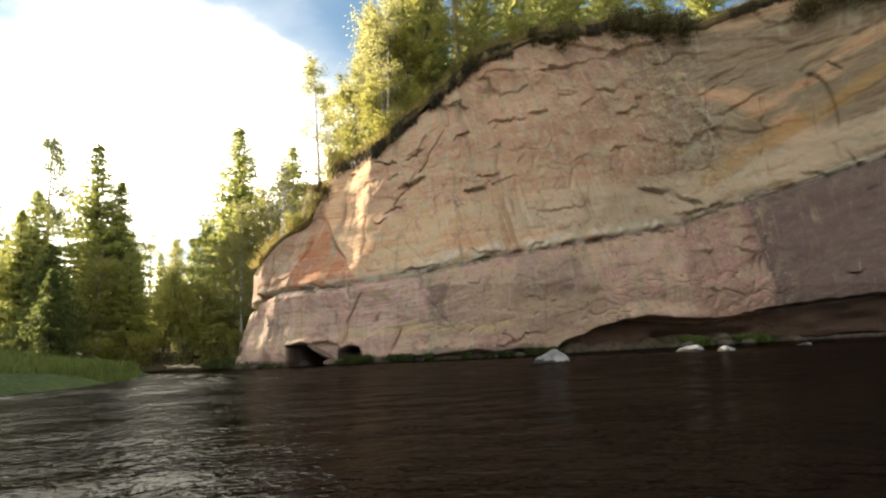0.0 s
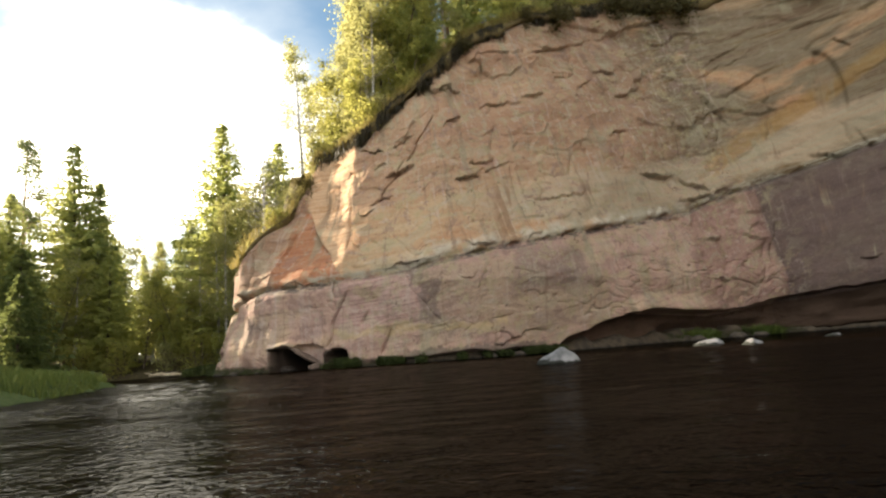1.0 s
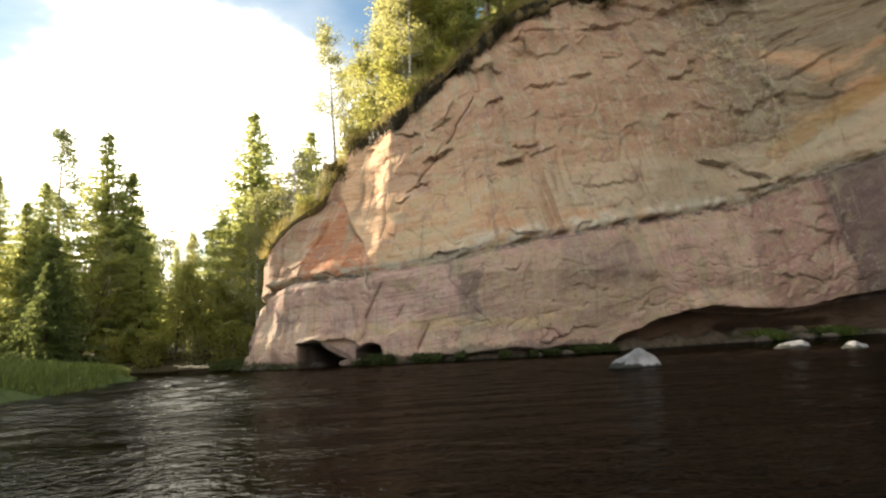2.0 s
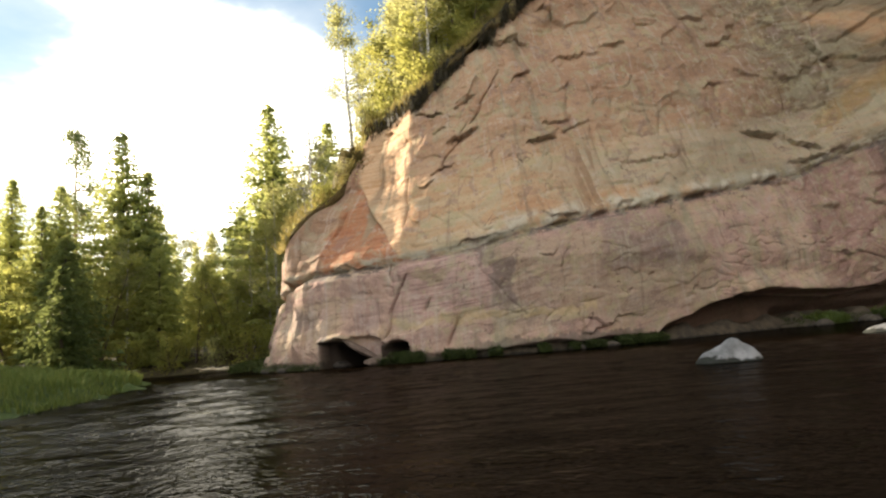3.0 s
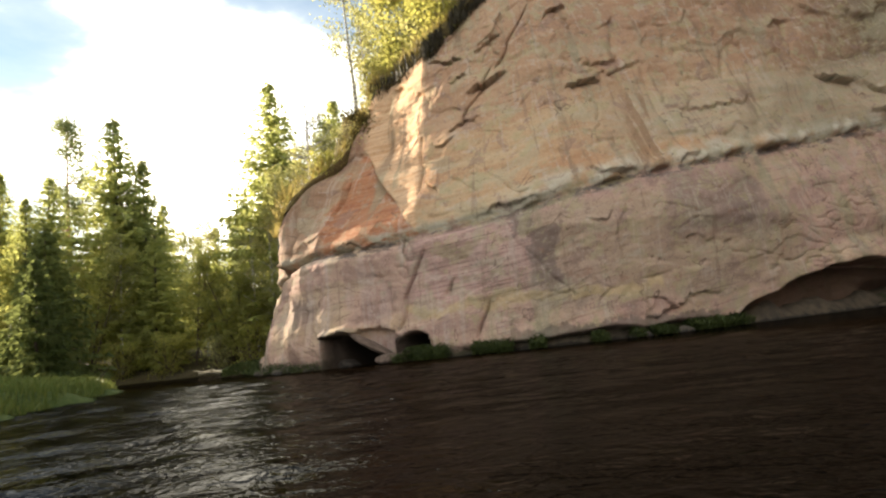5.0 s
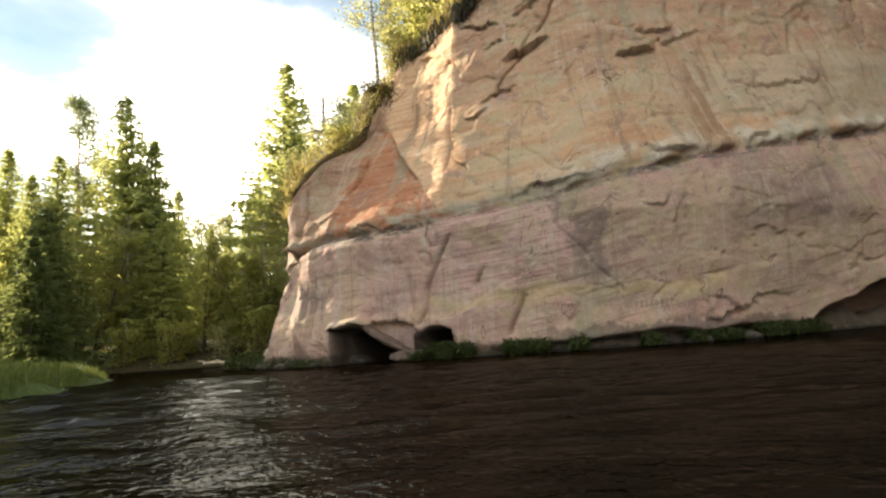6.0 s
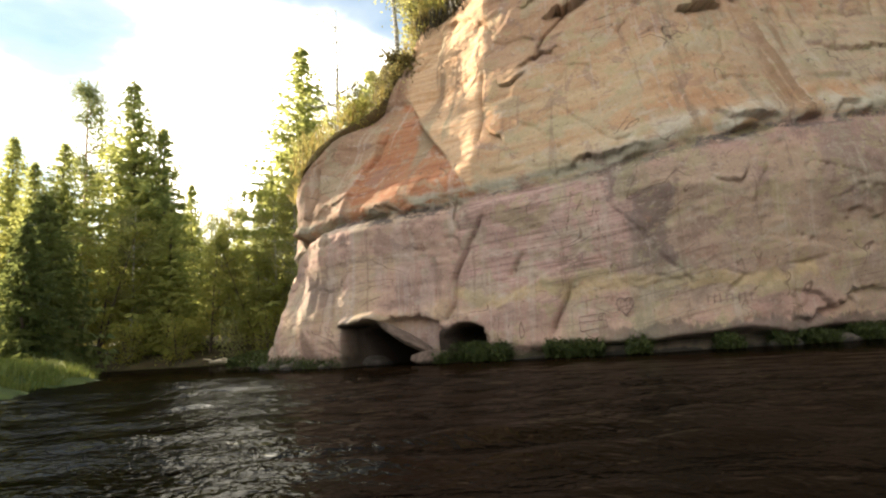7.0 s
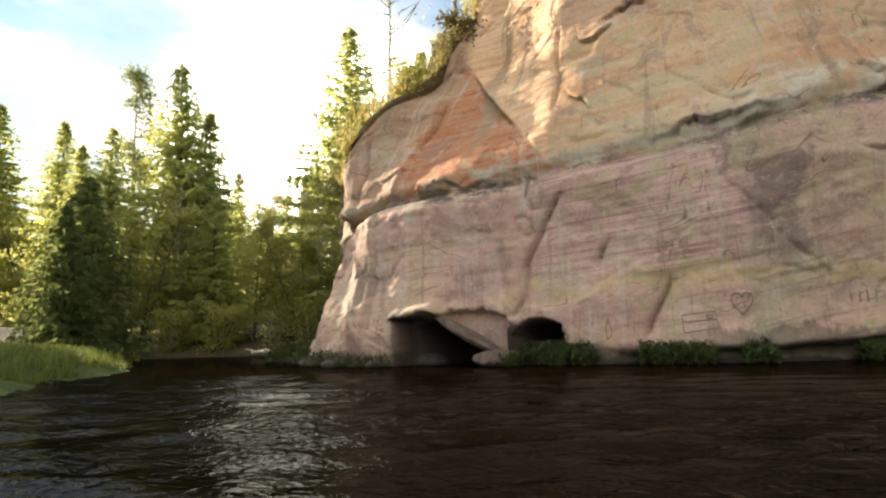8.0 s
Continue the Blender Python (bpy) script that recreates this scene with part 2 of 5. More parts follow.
    col = m.mix(m.mul(m.mul(m.mul(m.step(plumb, 31.9, 32.35), m.step(plumb, 33.1, 33.0)), m.mul(m.step(tall, 4.3, 4.8), m.step(tall, 7.6, 7.0))), m.mul(m.step(m.noise(m.node("Mapping", Vector=sv, Scale=(3.0, 0.12, 0.0)).outputs["Vector"], 1.0, 4), 0.38, 0.52), 0.75)), col, (0.27, 0.175, 0.105))
    # laminae and hairline joints
    col = m.mix(m.mul(m.mul(m.step(thin, 0.57, 0.61), m.mul(m.step(blotch, 0.42, 0.60), m.step(warped, 0.2, -0.2))), 0.40), col, (0.17, 0.115, 0.095))
    streak = m.noise(m.node("Mapping", Vector=sv, Scale=(2.4, 0.30, 0.0), Location=(3.0, 1.0, 0.0)).outputs["Vector"], 1.0, 7, 0.66)
    col = m.mix(m.mul(m.mul(m.step(streak, 0.553, 0.568), m.step(warped, 0.1, -0.1)), m.mul(m.step(along, 33.0, 24.0), 0.26)), col, (0.47, 0.41, 0.38))
    col = m.mix(m.mul(m.mul(m.step(streak, 0.432, 0.418), m.step(warped, 0.1, -0.1)), m.mul(near, 0.22)), col, (0.25, 0.19, 0.15))
    # green algae and dark runs
    col = m.mix(m.mul(m.step(drip, 0.54, 0.62), m.mul(m.step(m.noise(sv, 0.22, 3), 0.42, 0.56), 0.62)), col, m.mix(m.step(blotch, 0.4, 0.6), (0.20, 0.14, 0.095), (0.30, 0.29, 0.20)))
    col = m.mix(m.mul(m.step(speck, 0.60, 0.74), 0.5), col, (0.19, 0.135, 0.10))
    # hairline joints, flakes and pits
    for scale, place, thin_by, strong in (((0.55, 0.85, 0.0), (11.0, 5.0, 0.0), 0.0045, 0.75), ((1.3, 0.75, 0.0), (2.0, 17.0, 0.0), 0.0035, 0.65), ((0.35, 1.5, 0.0), (23.0, 41.0, 0.0), 0.0040, 0.60)):
        wander = m.noise(m.node("Mapping", Vector=sv, Scale=scale, Location=place).outputs["Vector"], 1.0, 2.5, 0.50, 0.5)
        gate = m.step(m.noise(m.node("Mapping", Vector=sv, Scale=(0.5, 0.5, 0.0), Location=place).outputs["Vector"], 1.0, 3), 0.52, 0.60)
        line = m.step(m.mul(m.mul(wander, 0.5, "SUBTRACT"), 0.0, "ABSOLUTE"), thin_by, thin_by * 0.4)
        col = m.mix(m.mul(m.mul(line, gate), m.mul(near, strong)), col, (0.12, 0.082, 0.062))
    flake = m.noise(m.node("Mapping", Vector=sv, Scale=(1.0, 1.9, 0.0), Location=(5.0, 8.0, 0.0)).outputs["Vector"], 4.0, 6, 0.68, 0.4)
    col = m.mix(m.mul(m.step(flake, 0.60, 0.63), m.mul(near, 0.40)), col, (0.50, 0.42, 0.34))
    col = m.mix(m.mul(m.step(flake, 0.385, 0.36), m.mul(near, 0.45)), col, (0.17, 0.115, 0.09))
    # grey stain above the waterline, upstream of the caves
    tide = m.mul(m.noise(m.node("Mapping", Vector=sv, Scale=(4.0, 0.7, 0.0)).outputs["Vector"], 1.0, 6, 0.7), 0.75, "MULTIPLY_ADD", m.mul(tall, -1.0))
    col = m.mix(m.mul(m.mul(m.step(tide, -0.16, -0.08), m.step(along, 27.6, 28.6)), m.mul(m.step(along, 34.5, 33.0), 0.6)), col, (0.115, 0.105, 0.095))
    # wet, mossy foot
    col = m.mix(m.step(m.mul(speck, 0.5, "MULTIPLY_ADD", tall), 0.62, 0.36), col, (0.055, 0.052, 0.032))
    # cave insides: wet rock, with the caves' deep shade painted into its colour
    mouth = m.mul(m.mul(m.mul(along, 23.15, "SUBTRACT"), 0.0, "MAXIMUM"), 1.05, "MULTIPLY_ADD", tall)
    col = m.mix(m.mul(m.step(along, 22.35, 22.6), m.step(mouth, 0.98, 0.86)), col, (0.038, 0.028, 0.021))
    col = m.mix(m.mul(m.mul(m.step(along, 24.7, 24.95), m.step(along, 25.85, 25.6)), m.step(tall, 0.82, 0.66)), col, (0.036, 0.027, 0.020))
    # slot under the slab: its shade painted into the rock colour
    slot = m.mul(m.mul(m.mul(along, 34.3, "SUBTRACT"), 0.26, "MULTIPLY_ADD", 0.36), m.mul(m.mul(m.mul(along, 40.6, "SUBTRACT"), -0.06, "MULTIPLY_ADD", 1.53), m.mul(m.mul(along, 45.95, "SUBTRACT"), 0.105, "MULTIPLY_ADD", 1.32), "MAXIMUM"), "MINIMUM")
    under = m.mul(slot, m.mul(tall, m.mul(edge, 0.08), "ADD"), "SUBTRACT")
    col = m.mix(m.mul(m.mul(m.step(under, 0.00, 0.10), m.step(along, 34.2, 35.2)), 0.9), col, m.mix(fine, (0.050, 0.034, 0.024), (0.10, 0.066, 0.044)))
    col = m.mix(0.5, col, m.mix(grain, (0.12, 0.09, 0.07), (0.75, 0.68, 0.60)), "OVERLAY")
    col = m.mix(1.0, col, (0.955, 0.93, 0.955), "MULTIPLY")
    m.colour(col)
    relief = m.mul(fine, 0.14, "MULTIPLY_ADD", m.mul(grain, 0.30))
    relief = m.mul(speck, 0.55, "MULTIPLY_ADD", relief)
    relief = m.mul(thin, 0.06, "MULTIPLY_ADD", relief)
    return m.bump(relief, 0.85, 0.06).mat


def ground_earth(name, dark, light, blade):
    m = Shade(name, 0.95, 0.15)
    v = m.coords()
    n, f = m.noise(v, 0.35, 6), m.noise(v, 9.0, 5, 0.7)
    col = m.mix(m.step(n, 0.35, 0.65), dark, light)
    col = m.mix(m.step(f, 0.45, 0.7), col, blade)
    return m.colour(col).bump(f, 0.8, 0.08).mat


def foliage(name, shade, mid, sunny, glow=0.45):
    m = Shade(name, 0.6, 0.25)
    geo, obj = m.node("NewGeometry"), m.node("ObjectInfo")
    var = m.mul(geo.outputs["Random Per Island"], 0.6, "MULTIPLY_ADD", m.mul(obj.outputs["Random"], 0.4))
    col = m.ramp(var, [(0.1, shade), (0.5, mid), (0.95, sunny)])
    m.colour(col)
    tr = m.node("BsdfTranslucent", Color=m.mix(0.6, col, sunny))
    mix = m.node("MixShader", Fac=glow)
    m.t.links.new(m.p.outputs["BSDF"], mix.inputs[1])
    m.t.links.new(tr.outputs["BSDF"], mix.inputs[2])
    m.t.links.new(mix.outputs["Shader"], m.t.nodes["Material Output"].inputs["Surface"])
    return m.mat


def bark(name, dark, light, stretch=0.15, scale=9.0):
    m = Shade(name, 0.9, 0.2)
    f = m.noise(m.coords((1, 1, stretch)), scale, 6, 0.65)
    return m.colour(m.mix(m.step(f, 0.35, 0.65), dark, light)).bump(f, 0.9, 0.04).mat


def river_water():
    m = Shade("brown_river_water", 0.06, 0.0)
    v = m.coords()
    n = m.noise(v, 0.5, 4)
    a = m.noise(m.coords((1.0, 1.15, 1.0)), 11.0, 2, 0.5, 0.5)
    b = m.noise(m.coords((1.1, 1.2, 1.0)), 27.0, 2, 0.5, 0.3)
    m.colour(m.mix(n, (0.0018, 0.0011, 0.0006), (0.0042, 0.0025, 0.0012)))
    sep = m.node("SeparateXYZ", Vector=v)
    still = m.mul(sep.outputs["X"], 0.35, "MULTIPLY_ADD", m.mul(n, 2.4, "MULTIPLY_ADD", sep.outputs["Y"]))
    swell = m.mul(m.step(still, 21.5, 18.5), 0.84, "MULTIPLY_ADD", 0.16)
    m.bump(m.mul(m.mul(b, 0.30, "MULTIPLY_ADD", a), m.mul(swell, m.mul(m.step(m.noise(v, 0.8, 3), 0.30, 0.70), 0.7, "MULTIPLY_ADD", 0.45))), 1.0, 0.017)
    bump = m.p.inputs["Normal"].links[0].from_socket
    gloss = m.node("BsdfGlossy", Color=(0.95, 0.93, 0.90), Roughness=0.035, Normal=bump)
    fres = m.node("Fresnel", IOR=1.333, Normal=bump)
    fac = m.mul(m.mul(fres.outputs["Fac"], 0.22), 0.16, "MINIMUM")
    mix = m.node("MixShader", Fac=fac)
    m.t.links.new(m.p.outputs["BSDF"], mix.inputs[1])
    m.t.links.new(gloss.outputs["BSDF"], mix.inputs[2])
    m.t.links.new(mix.outputs["Shader"], m.t.nodes["Material Output"].inputs["Surface"])
    return m.mat


def pale_rock(name, a, b, wet):
    m = Shade(name, 0.85, 0.3)
    v = m.coords()
    n, f = m.noise(v, 3.0, 7, 0.65), m.noise(v, 22.0, 5, 0.7)
    sep = m.node("SeparateXYZ", Vector=m.node("NewGeometry").outputs["Position"])
    col = m.mix(m.step(n, 0.35, 0.65), a, b)
    col = m.mix(m.mul(m.step(f, 0.55, 0.75), 0.6), col, wet)
    col = m.mix(m.step(m.mul(n, 0.30, "MULTIPLY_ADD", sep.outputs["Z"]), 0.225, 0.185), col, wet)
    return m.colour(col).bump(m.mul(n, 0.6, "MULTIPLY_ADD", m.mul(f, 0.3)), 0.8, 0.05).mat


SANDSTONE = sandstone()
WATER = river_water()
def bank_ground():
    m = Shade("bank_ground", 0.95, 0.15)
    v = m.coords()
    n, f = m.noise(v, 0.35, 6), m.noise(v, 9.0, 5, 0.7)
    grass = m.mix(m.step(f, 0.45, 0.7), m.mix(m.step(n, 0.35, 0.65), (0.035, 0.055, 0.014), (0.075, 0.105, 0.025)), (0.11, 0.13, 0.04))
    litter = m.mix(m.step(f, 0.45, 0.7), m.mix(m.step(n, 0.35, 0.65), (0.030, 0.022, 0.013), (0.060, 0.045, 0.022)), (0.095, 0.080, 0.030))
    sep = m.node("SeparateXYZ", Vector=v)
    wood = m.step(m.mul(n, 6.0, "MULTIPLY_ADD", m.mul(sep.outputs["X"], -0.35, "MULTIPLY_ADD", sep.outputs["Y"])), 42.0, 45.0)
    return m.colour(m.mix(wood, grass, litter)).bump(f, 0.8, 0.08).mat


MEADOW = bank_ground()
FOREST_FLOOR = ground_earth("forest_floor", (0.05, 0.035, 0.02), (0.09, 0.075, 0.03), (0.13, 0.10, 0.04))
TURF = ground_earth("dark_turf", (0.065, 0.044, 0.024), (0.12, 0.085, 0.038), (0.17, 0.14, 0.048))
SPRUCE_LEAF = foliage("spruce_needles", (0.11, 0.145, 0.055), (0.25, 0.29, 0.095), (0.48, 0.47, 0.15), 0.75)
YOUNG_LEAF = foliage("young_spruce_needles", (0.05, 0.075, 0.028), (0.11, 0.145, 0.045), (0.24, 0.26, 0.08), 0.5)
BIRCH_LEAF = foliage("autumn_birch_leaves", (0.19, 0.205, 0.085), (0.32, 0.325, 0.135), (0.48, 0.44, 0.17), 0.70)
ALDER_LEAF = foliage("alder_leaves", (0.13, 0.155, 0.045), (0.26, 0.275, 0.075), (0.46, 0.42, 0.11), 0.70)
PINE_LEAF = foliage("pine_needles", (0.09, 0.115, 0.05), (0.16, 0.19, 0.075), (0.28, 0.29, 0.11), 0.5)
GRASS = foliage("meadow_grass", (0.050, 0.080, 0.016), (0.095, 0.135, 0.026), (0.19, 0.20, 0.05), 0.4)
MOSS = foliage("wet_moss", (0.016, 0.024, 0.007), (0.032, 0.045, 0.011), (0.075, 0.090, 0.020), 0.3)
HEATH = foliage("dark_heath", (0.040, 0.036, 0.015), (0.080, 0.070, 0.026), (0.15, 0.12, 0.042), 0.4)
DRY_GRASS = foliage("dry_grass", (0.12, 0.10, 0.030), (0.24, 0.19, 0.060), (0.38, 0.30, 0.10), 0.5)
ROOTS = foliage("hanging_roots", (0.018, 0.013, 0.008), (0.040, 0.030, 0.015), (0.070, 0.060, 0.022), 0.2)
SPRUCE_BARK = bark("spruce_bark", (0.055, 0.040, 0.030), (0.14, 0.105, 0.080))
PINE_BARK = bark("orange_pine_bark", (0.24, 0.14, 0.085), (0.52, 0.34, 0.21))
BIRCH_BARK = bark("white_birch_bark", (0.10, 0.085, 0.07), (0.62, 0.58, 0.52), 1.6, 5.0)
DEAD_WOOD = bark("dark_wet_wood", (0.020, 0.013, 0.008), (0.060, 0.038, 0.024), 0.4, 5.0)
BLEACHED = bark("bleached_wood", (0.40, 0.31, 0.20), (0.66, 0.55, 0.40), 0.3, 6.0)
BOULDER = pale_rock("pale_granite", (0.11, 0.107, 0.105), (0.26, 0.252, 0.250), (0.016, 0.017, 0.012))
DARK_STONE = pale_rock("dark_wet_stone", (0.045, 0.036, 0.027), (0.085, 0.068, 0.050), (0.02, 0.017, 0.013))


# ---- small builders ----
def mesh_of(name, verts, faces, material, smooth=False):
    me = bpy.data.meshes.new(name)
    me.from_pydata([tuple(v) for v in verts], [], [tuple(f) for f in faces])
    me.materials.append(material)
    if smooth:
        me.polygons.foreach_set("use_smooth", [True] * len(me.polygons))
    me.update()
    return me


def grid_mesh(name, p, material, smooth=True):
    """A sheet from an array of places (rows, columns, 3)."""
    r, c = p.shape[:2]
    i = np.arange(r * c).reshape(r, c)
    quads = np.stack([i[:-1, :-1], i[:-1, 1:], i[1:, 1:], i[1:, :-1]], -1).reshape(-1, 4)
    me = bpy.data.meshes.new(name)
    me.vertices.add(r * c)
    me.vertices.foreach_set("co", p.reshape(-1).astype(np.float32))
    me.loops.add(quads.size)
    me.loops.foreach_set("vertex_index", quads.reshape(-1).astype(np.int32))
    me.polygons.add(len(quads))
    me.polygons.foreach_set("loop_start", np.arange(0, quads.size, 4, dtype=np.int32))
    me.polygons.foreach_set("use_smooth", np.full(len(quads), smooth))
    me.update(calc_edges=True)
    me.materials.append(material)
    return me


def part(name, me, parent, label=""):
    ob = new(name, me)
    ob.parent = parent
    return tagged(ob, label)


def thing(name, label, category, at=(0, 0, 0), group="", kind=""):
    ob = new(name)
    ob.empty_display_size = 0.2
    ob.location = at
    return tagged(ob, label, category, group, kind)


def wave(x, y, seed, scale, octaves=4, gain=0.5):
    """Smooth wandering values between about -1 and 1, for arrays."""
    rng = np.random.RandomState(seed)
    out, amp = np.zeros(np.broadcast(x, y).shape), 1.0
    for _ in range(octaves):
        for _ in range(5):
            a, ph, k = rng.uniform(0, 2 * np.pi), rng.uniform(0, 2 * np.pi), rng.uniform(0.6, 1.5) / scale
            out += amp * 0.32 * np.sin(2 * np.pi * k * (x * np.cos(a) + y * np.sin(a)) + ph)
        amp, scale = amp * gain, scale * 0.47
    return out


def lattice(x, y, seed):
    """Value noise on the unit lattice, for arrays: -1 to 1."""
    xi, yi = np.floor(x).astype(int), np.floor(y).astype(int)
    fx, fy = x - xi, y - yi
    fx, fy = fx * fx * (3 - 2 * fx), fy * fy * (3 - 2 * fy)

    def h(a, b):
        n = (a * 374761393 + b * 668265263 + seed * 974711) & 0x7FFFFFFF
        n = ((n ^ (n >> 13)) * 1274126177) & 0x7FFFFFFF
        return ((n ^ (n >> 16)) & 0xFFFF) / 32767.5 - 1

    return (h(xi, yi) * (1 - fx) + h(xi + 1, yi) * fx) * (1 - fy) + (h(xi, yi + 1) * (1 - fx) + h(xi + 1, yi + 1) * fx) * fy


def bumpy(x, y, seed, octaves=4, gain=0.5):
    out, amp = 0, 1.0
    for n in range(octaves):
        out = out + amp * lattice(x * 2**n + 17.3 * n, y * 2**n - 9.1 * n, seed + n)
        amp *= gain
    return out


def ease(v, a, b):
    t = np.clip((v - a) / (b - a), 0, 1)
    return t * t * (3 - 2 * t)


def bell(v, mid, half):
    return np.exp(-(((v - mid) / half) ** 2))


# ---- plan of the cliff: (x, y, height of its top), from its hidden north side round the corner and upstream ----
CLIFF = [(-2, 57, 15), (-7.5, 46, 12), (-10.4, 37.5, 8.5), (-11.9, 31.6, 5.8), (-11.9, 28.6, 4.9), (-10.7, 26.5, 5.7), (-8.8, 24.9, 7.6), (-6, 24.1, 10.0),
         (-3, 23.6, 12.1), (0, 23.8, 14.0), (3, 25.2, 16.0), (6, 27.3, 17.4), (9.6, 30.2, 19), (13, 32.6, 21), (17, 34.4, 22.5), (20.8, 33.6, 23.5), (23.6, 29.8, 24),
         # unseen end, bent round to the right to cut sky light off the face
         (25.4, 23, 23), (26.5, 13, 21), (27.5, 0, 18), (29, -18, 15), (34, -40, 12)]


def smooth_line(points, step=0.05):
    """A Catmull-Rom line through the points, at even steps of its length."""
    p = np.array(points, float)
    p = np.vstack([2 * p[0] - p[1], p, 2 * p[-1] - p[-2]])
    out = []
    for a, b, c, d in zip(p, p[1:], p[2:], p[3:]):
        t = np.linspace(0, 1, 60, endpoint=False)[:, None]
        out.append(0.5 * (2 * b + (c - a) * t + (2 * a - 5 * b + 4 * c - d) * t**2 + (3 * b - a - 3 * c + d) * t**3))
    q = np.vstack(out)
    length = np.r_[0, np.cumsum(np.hypot(*np.diff(q[:, :2], axis=0).T))]
    s = np.arange(0, length[-1], step)
    return s, np.stack([np.interp(s, length, q[:, k]) for k in range(q.shape[1])], -1)


S_ALL, LINE = smooth_line(CLIFF)
S_ALL = S_ALL - S_ALL[np.argmin(np.hypot(LINE[:, 0], LINE[:, 1] - 23.8))] + 30.0
_t = np.gradient(LINE[:, :2], axis=0)
_t /= np.linalg.norm(_t, axis=1)[:, None]
_k = np.ones(41) / 41
OUT = np.stack([np.convolve(np.pad(v, 20, "edge"), _k, "valid") for v in (_t[:, 1], -_t[:, 0])], -1)
OUT /= np.linalg.norm(OUT, axis=1)[:, None]


def at_s(s, values):
    return np.interp(s, S_ALL, values)


def lean_back(z, s):
    """How far the face stands back from its foot at a height."""
    z, s = np.asarray(z, float), np.asarray(s, float)
    rise = np.maximum(0, z - 3.0) - 0.85 * np.clip(z - 3.0, 0, 2.4) * ease(s, 21.6, 20.2)
    return (0.30 + 0.07 * ease(s, 37.0, 33.0)) * rise + 0.36 * np.clip(z, 0, 3.2) * ease(s, 21.4, 18.6)


def seam_z(s):
    """Height of the pale seam that runs through the whole face."""
    return np.interp(s, [8, 17, 20.8, 23, 25.2, 27.7, 28.8, 30, 31.3, 32.8, 34.5, 36.2, 40.5, 45.2, 49.7, 54, 60, 75], [2.6, 2.9, 3.2, 3.32, 3.32, 3.5, 3.62, 3.92, 4.15, 4.42, 4.68, 5.05, 5.78, 6.7, 8.25, 9.7, 10.6, 10.8])


def top_z(s):
    s = np.asarray(s, float)
    top = np.interp(s, [-30, 5, 12, 16.5, 18.5, 20.3, 20.9, 21.6, 21.95, 22.25, 22.6, 24.25, 25.8, 27.6, 30.85, 31.85, 35.0, 41.5, 45.6, 50, 52, 56, 66, 100], [15, 9.5, 6.2, 4.7, 4.65, 4.8, 5.55, 6.75, 7.65, 8.5, 9.5, 9.75, 9.95, 11.35, 13.2, 14.0, 16.0, 18.9, 20.7, 21.7, 22.8, 23.5, 23, 15])
    return top + 0.14 * wave(s, 0 * s, 5, 5.0, 3) * ease(s, 20.0, 26.0)


def rib_out(s):
    """The sunlit bay: a face that turns to the west and ends in a sharp upright edge against the main wall."""
    s = np.asarray(s, float)
    return -1.30 * (1 - np.clip((s - 23.55) / 2.05, 0, 1)) * ease(s, 19.9, 21.9)


def edge_at(s, off=0.0):
    """A place of the cliff's brink, off metres behind it."""
    back = lean_back(top_z(s), s) + off - rib_out(s)
    return np.stack([at_s(s, LINE[:, 0]) - at_s(s, OUT[:, 0]) * back, at_s(s, LINE[:, 1]) - at_s(s, OUT[:, 1]) * back], -1)


def slit(s, z, s0, z0, s1, z1, lip=0.09, deep=0.22, tall=0.10):
    """A broken bed: a lip that stands proud over a sharp shadowed recess."""
    u = (s - s0) / (s1 - s0)
    w = np.clip(4 * u * (1 - u), 0, 1) * (u > 0) * (u < 1)
    dz = z - (z0 + (z1 - z0) * u + 0.13 * lattice(s * 1.7, s * 0, int(abs(s0) * 10)) + 0.08 * lattice(s * 5.1, s * 0, int(abs(z0) * 10)) + 0.04 * lattice(s * 13.0, s * 0, int(abs(z0) * 7)))
    w = w * (0.80 + 0.35 * lattice(s * 1.2, s * 0, int(abs(s1) * 10)))
    return w * np.where(dz > 0, lip * np.exp(-np.maximum(dz, 0) / 0.45), -deep * np.exp(np.minimum(dz, 0) / (0.75 * tall)))


# broken beds, zone by zone: start and end along the face, with heights; then lip, depth and height of the recess
BEDS_LOW = [
    (30.2, 3.1, 31.0, 3.2, 0.05, 0.10, 0.08), (22.1, 1.70, 22.8, 2.32, 0.02, 0.16, 0.03), (21.5, 1.74, 22.1, 1.70, 0.02, 0.10, 0.03), (32.9, 2.26, 33.4, 2.46, 0.05, 0.14, 0.06),
    (33.4, 2.46, 33.9, 2.36, 0.05, 0.12, 0.06), (36.2, 1.7, 36.9, 1.65, 0.05, 0.10, 0.06), (31.4, 0.50, 32.9, 0.70, 0.08, 0.2, 0.1), (31.3, 0.90, 34.0, 0.80, 0.06, 0.16, 0.07), (27.8, 1.32, 31.0, 1.16, 0.015, 0.04, 0.03),
    (45.0, 2.95, 46.1, 2.9, 0.12, 0.30, 0.30), (53.4, 3.62, 54.4, 3.66, 0.20, 0.1, 0.1), (24.0, 2.35, 24.7, 2.60, 0.02, 0.10, 0.05),
]
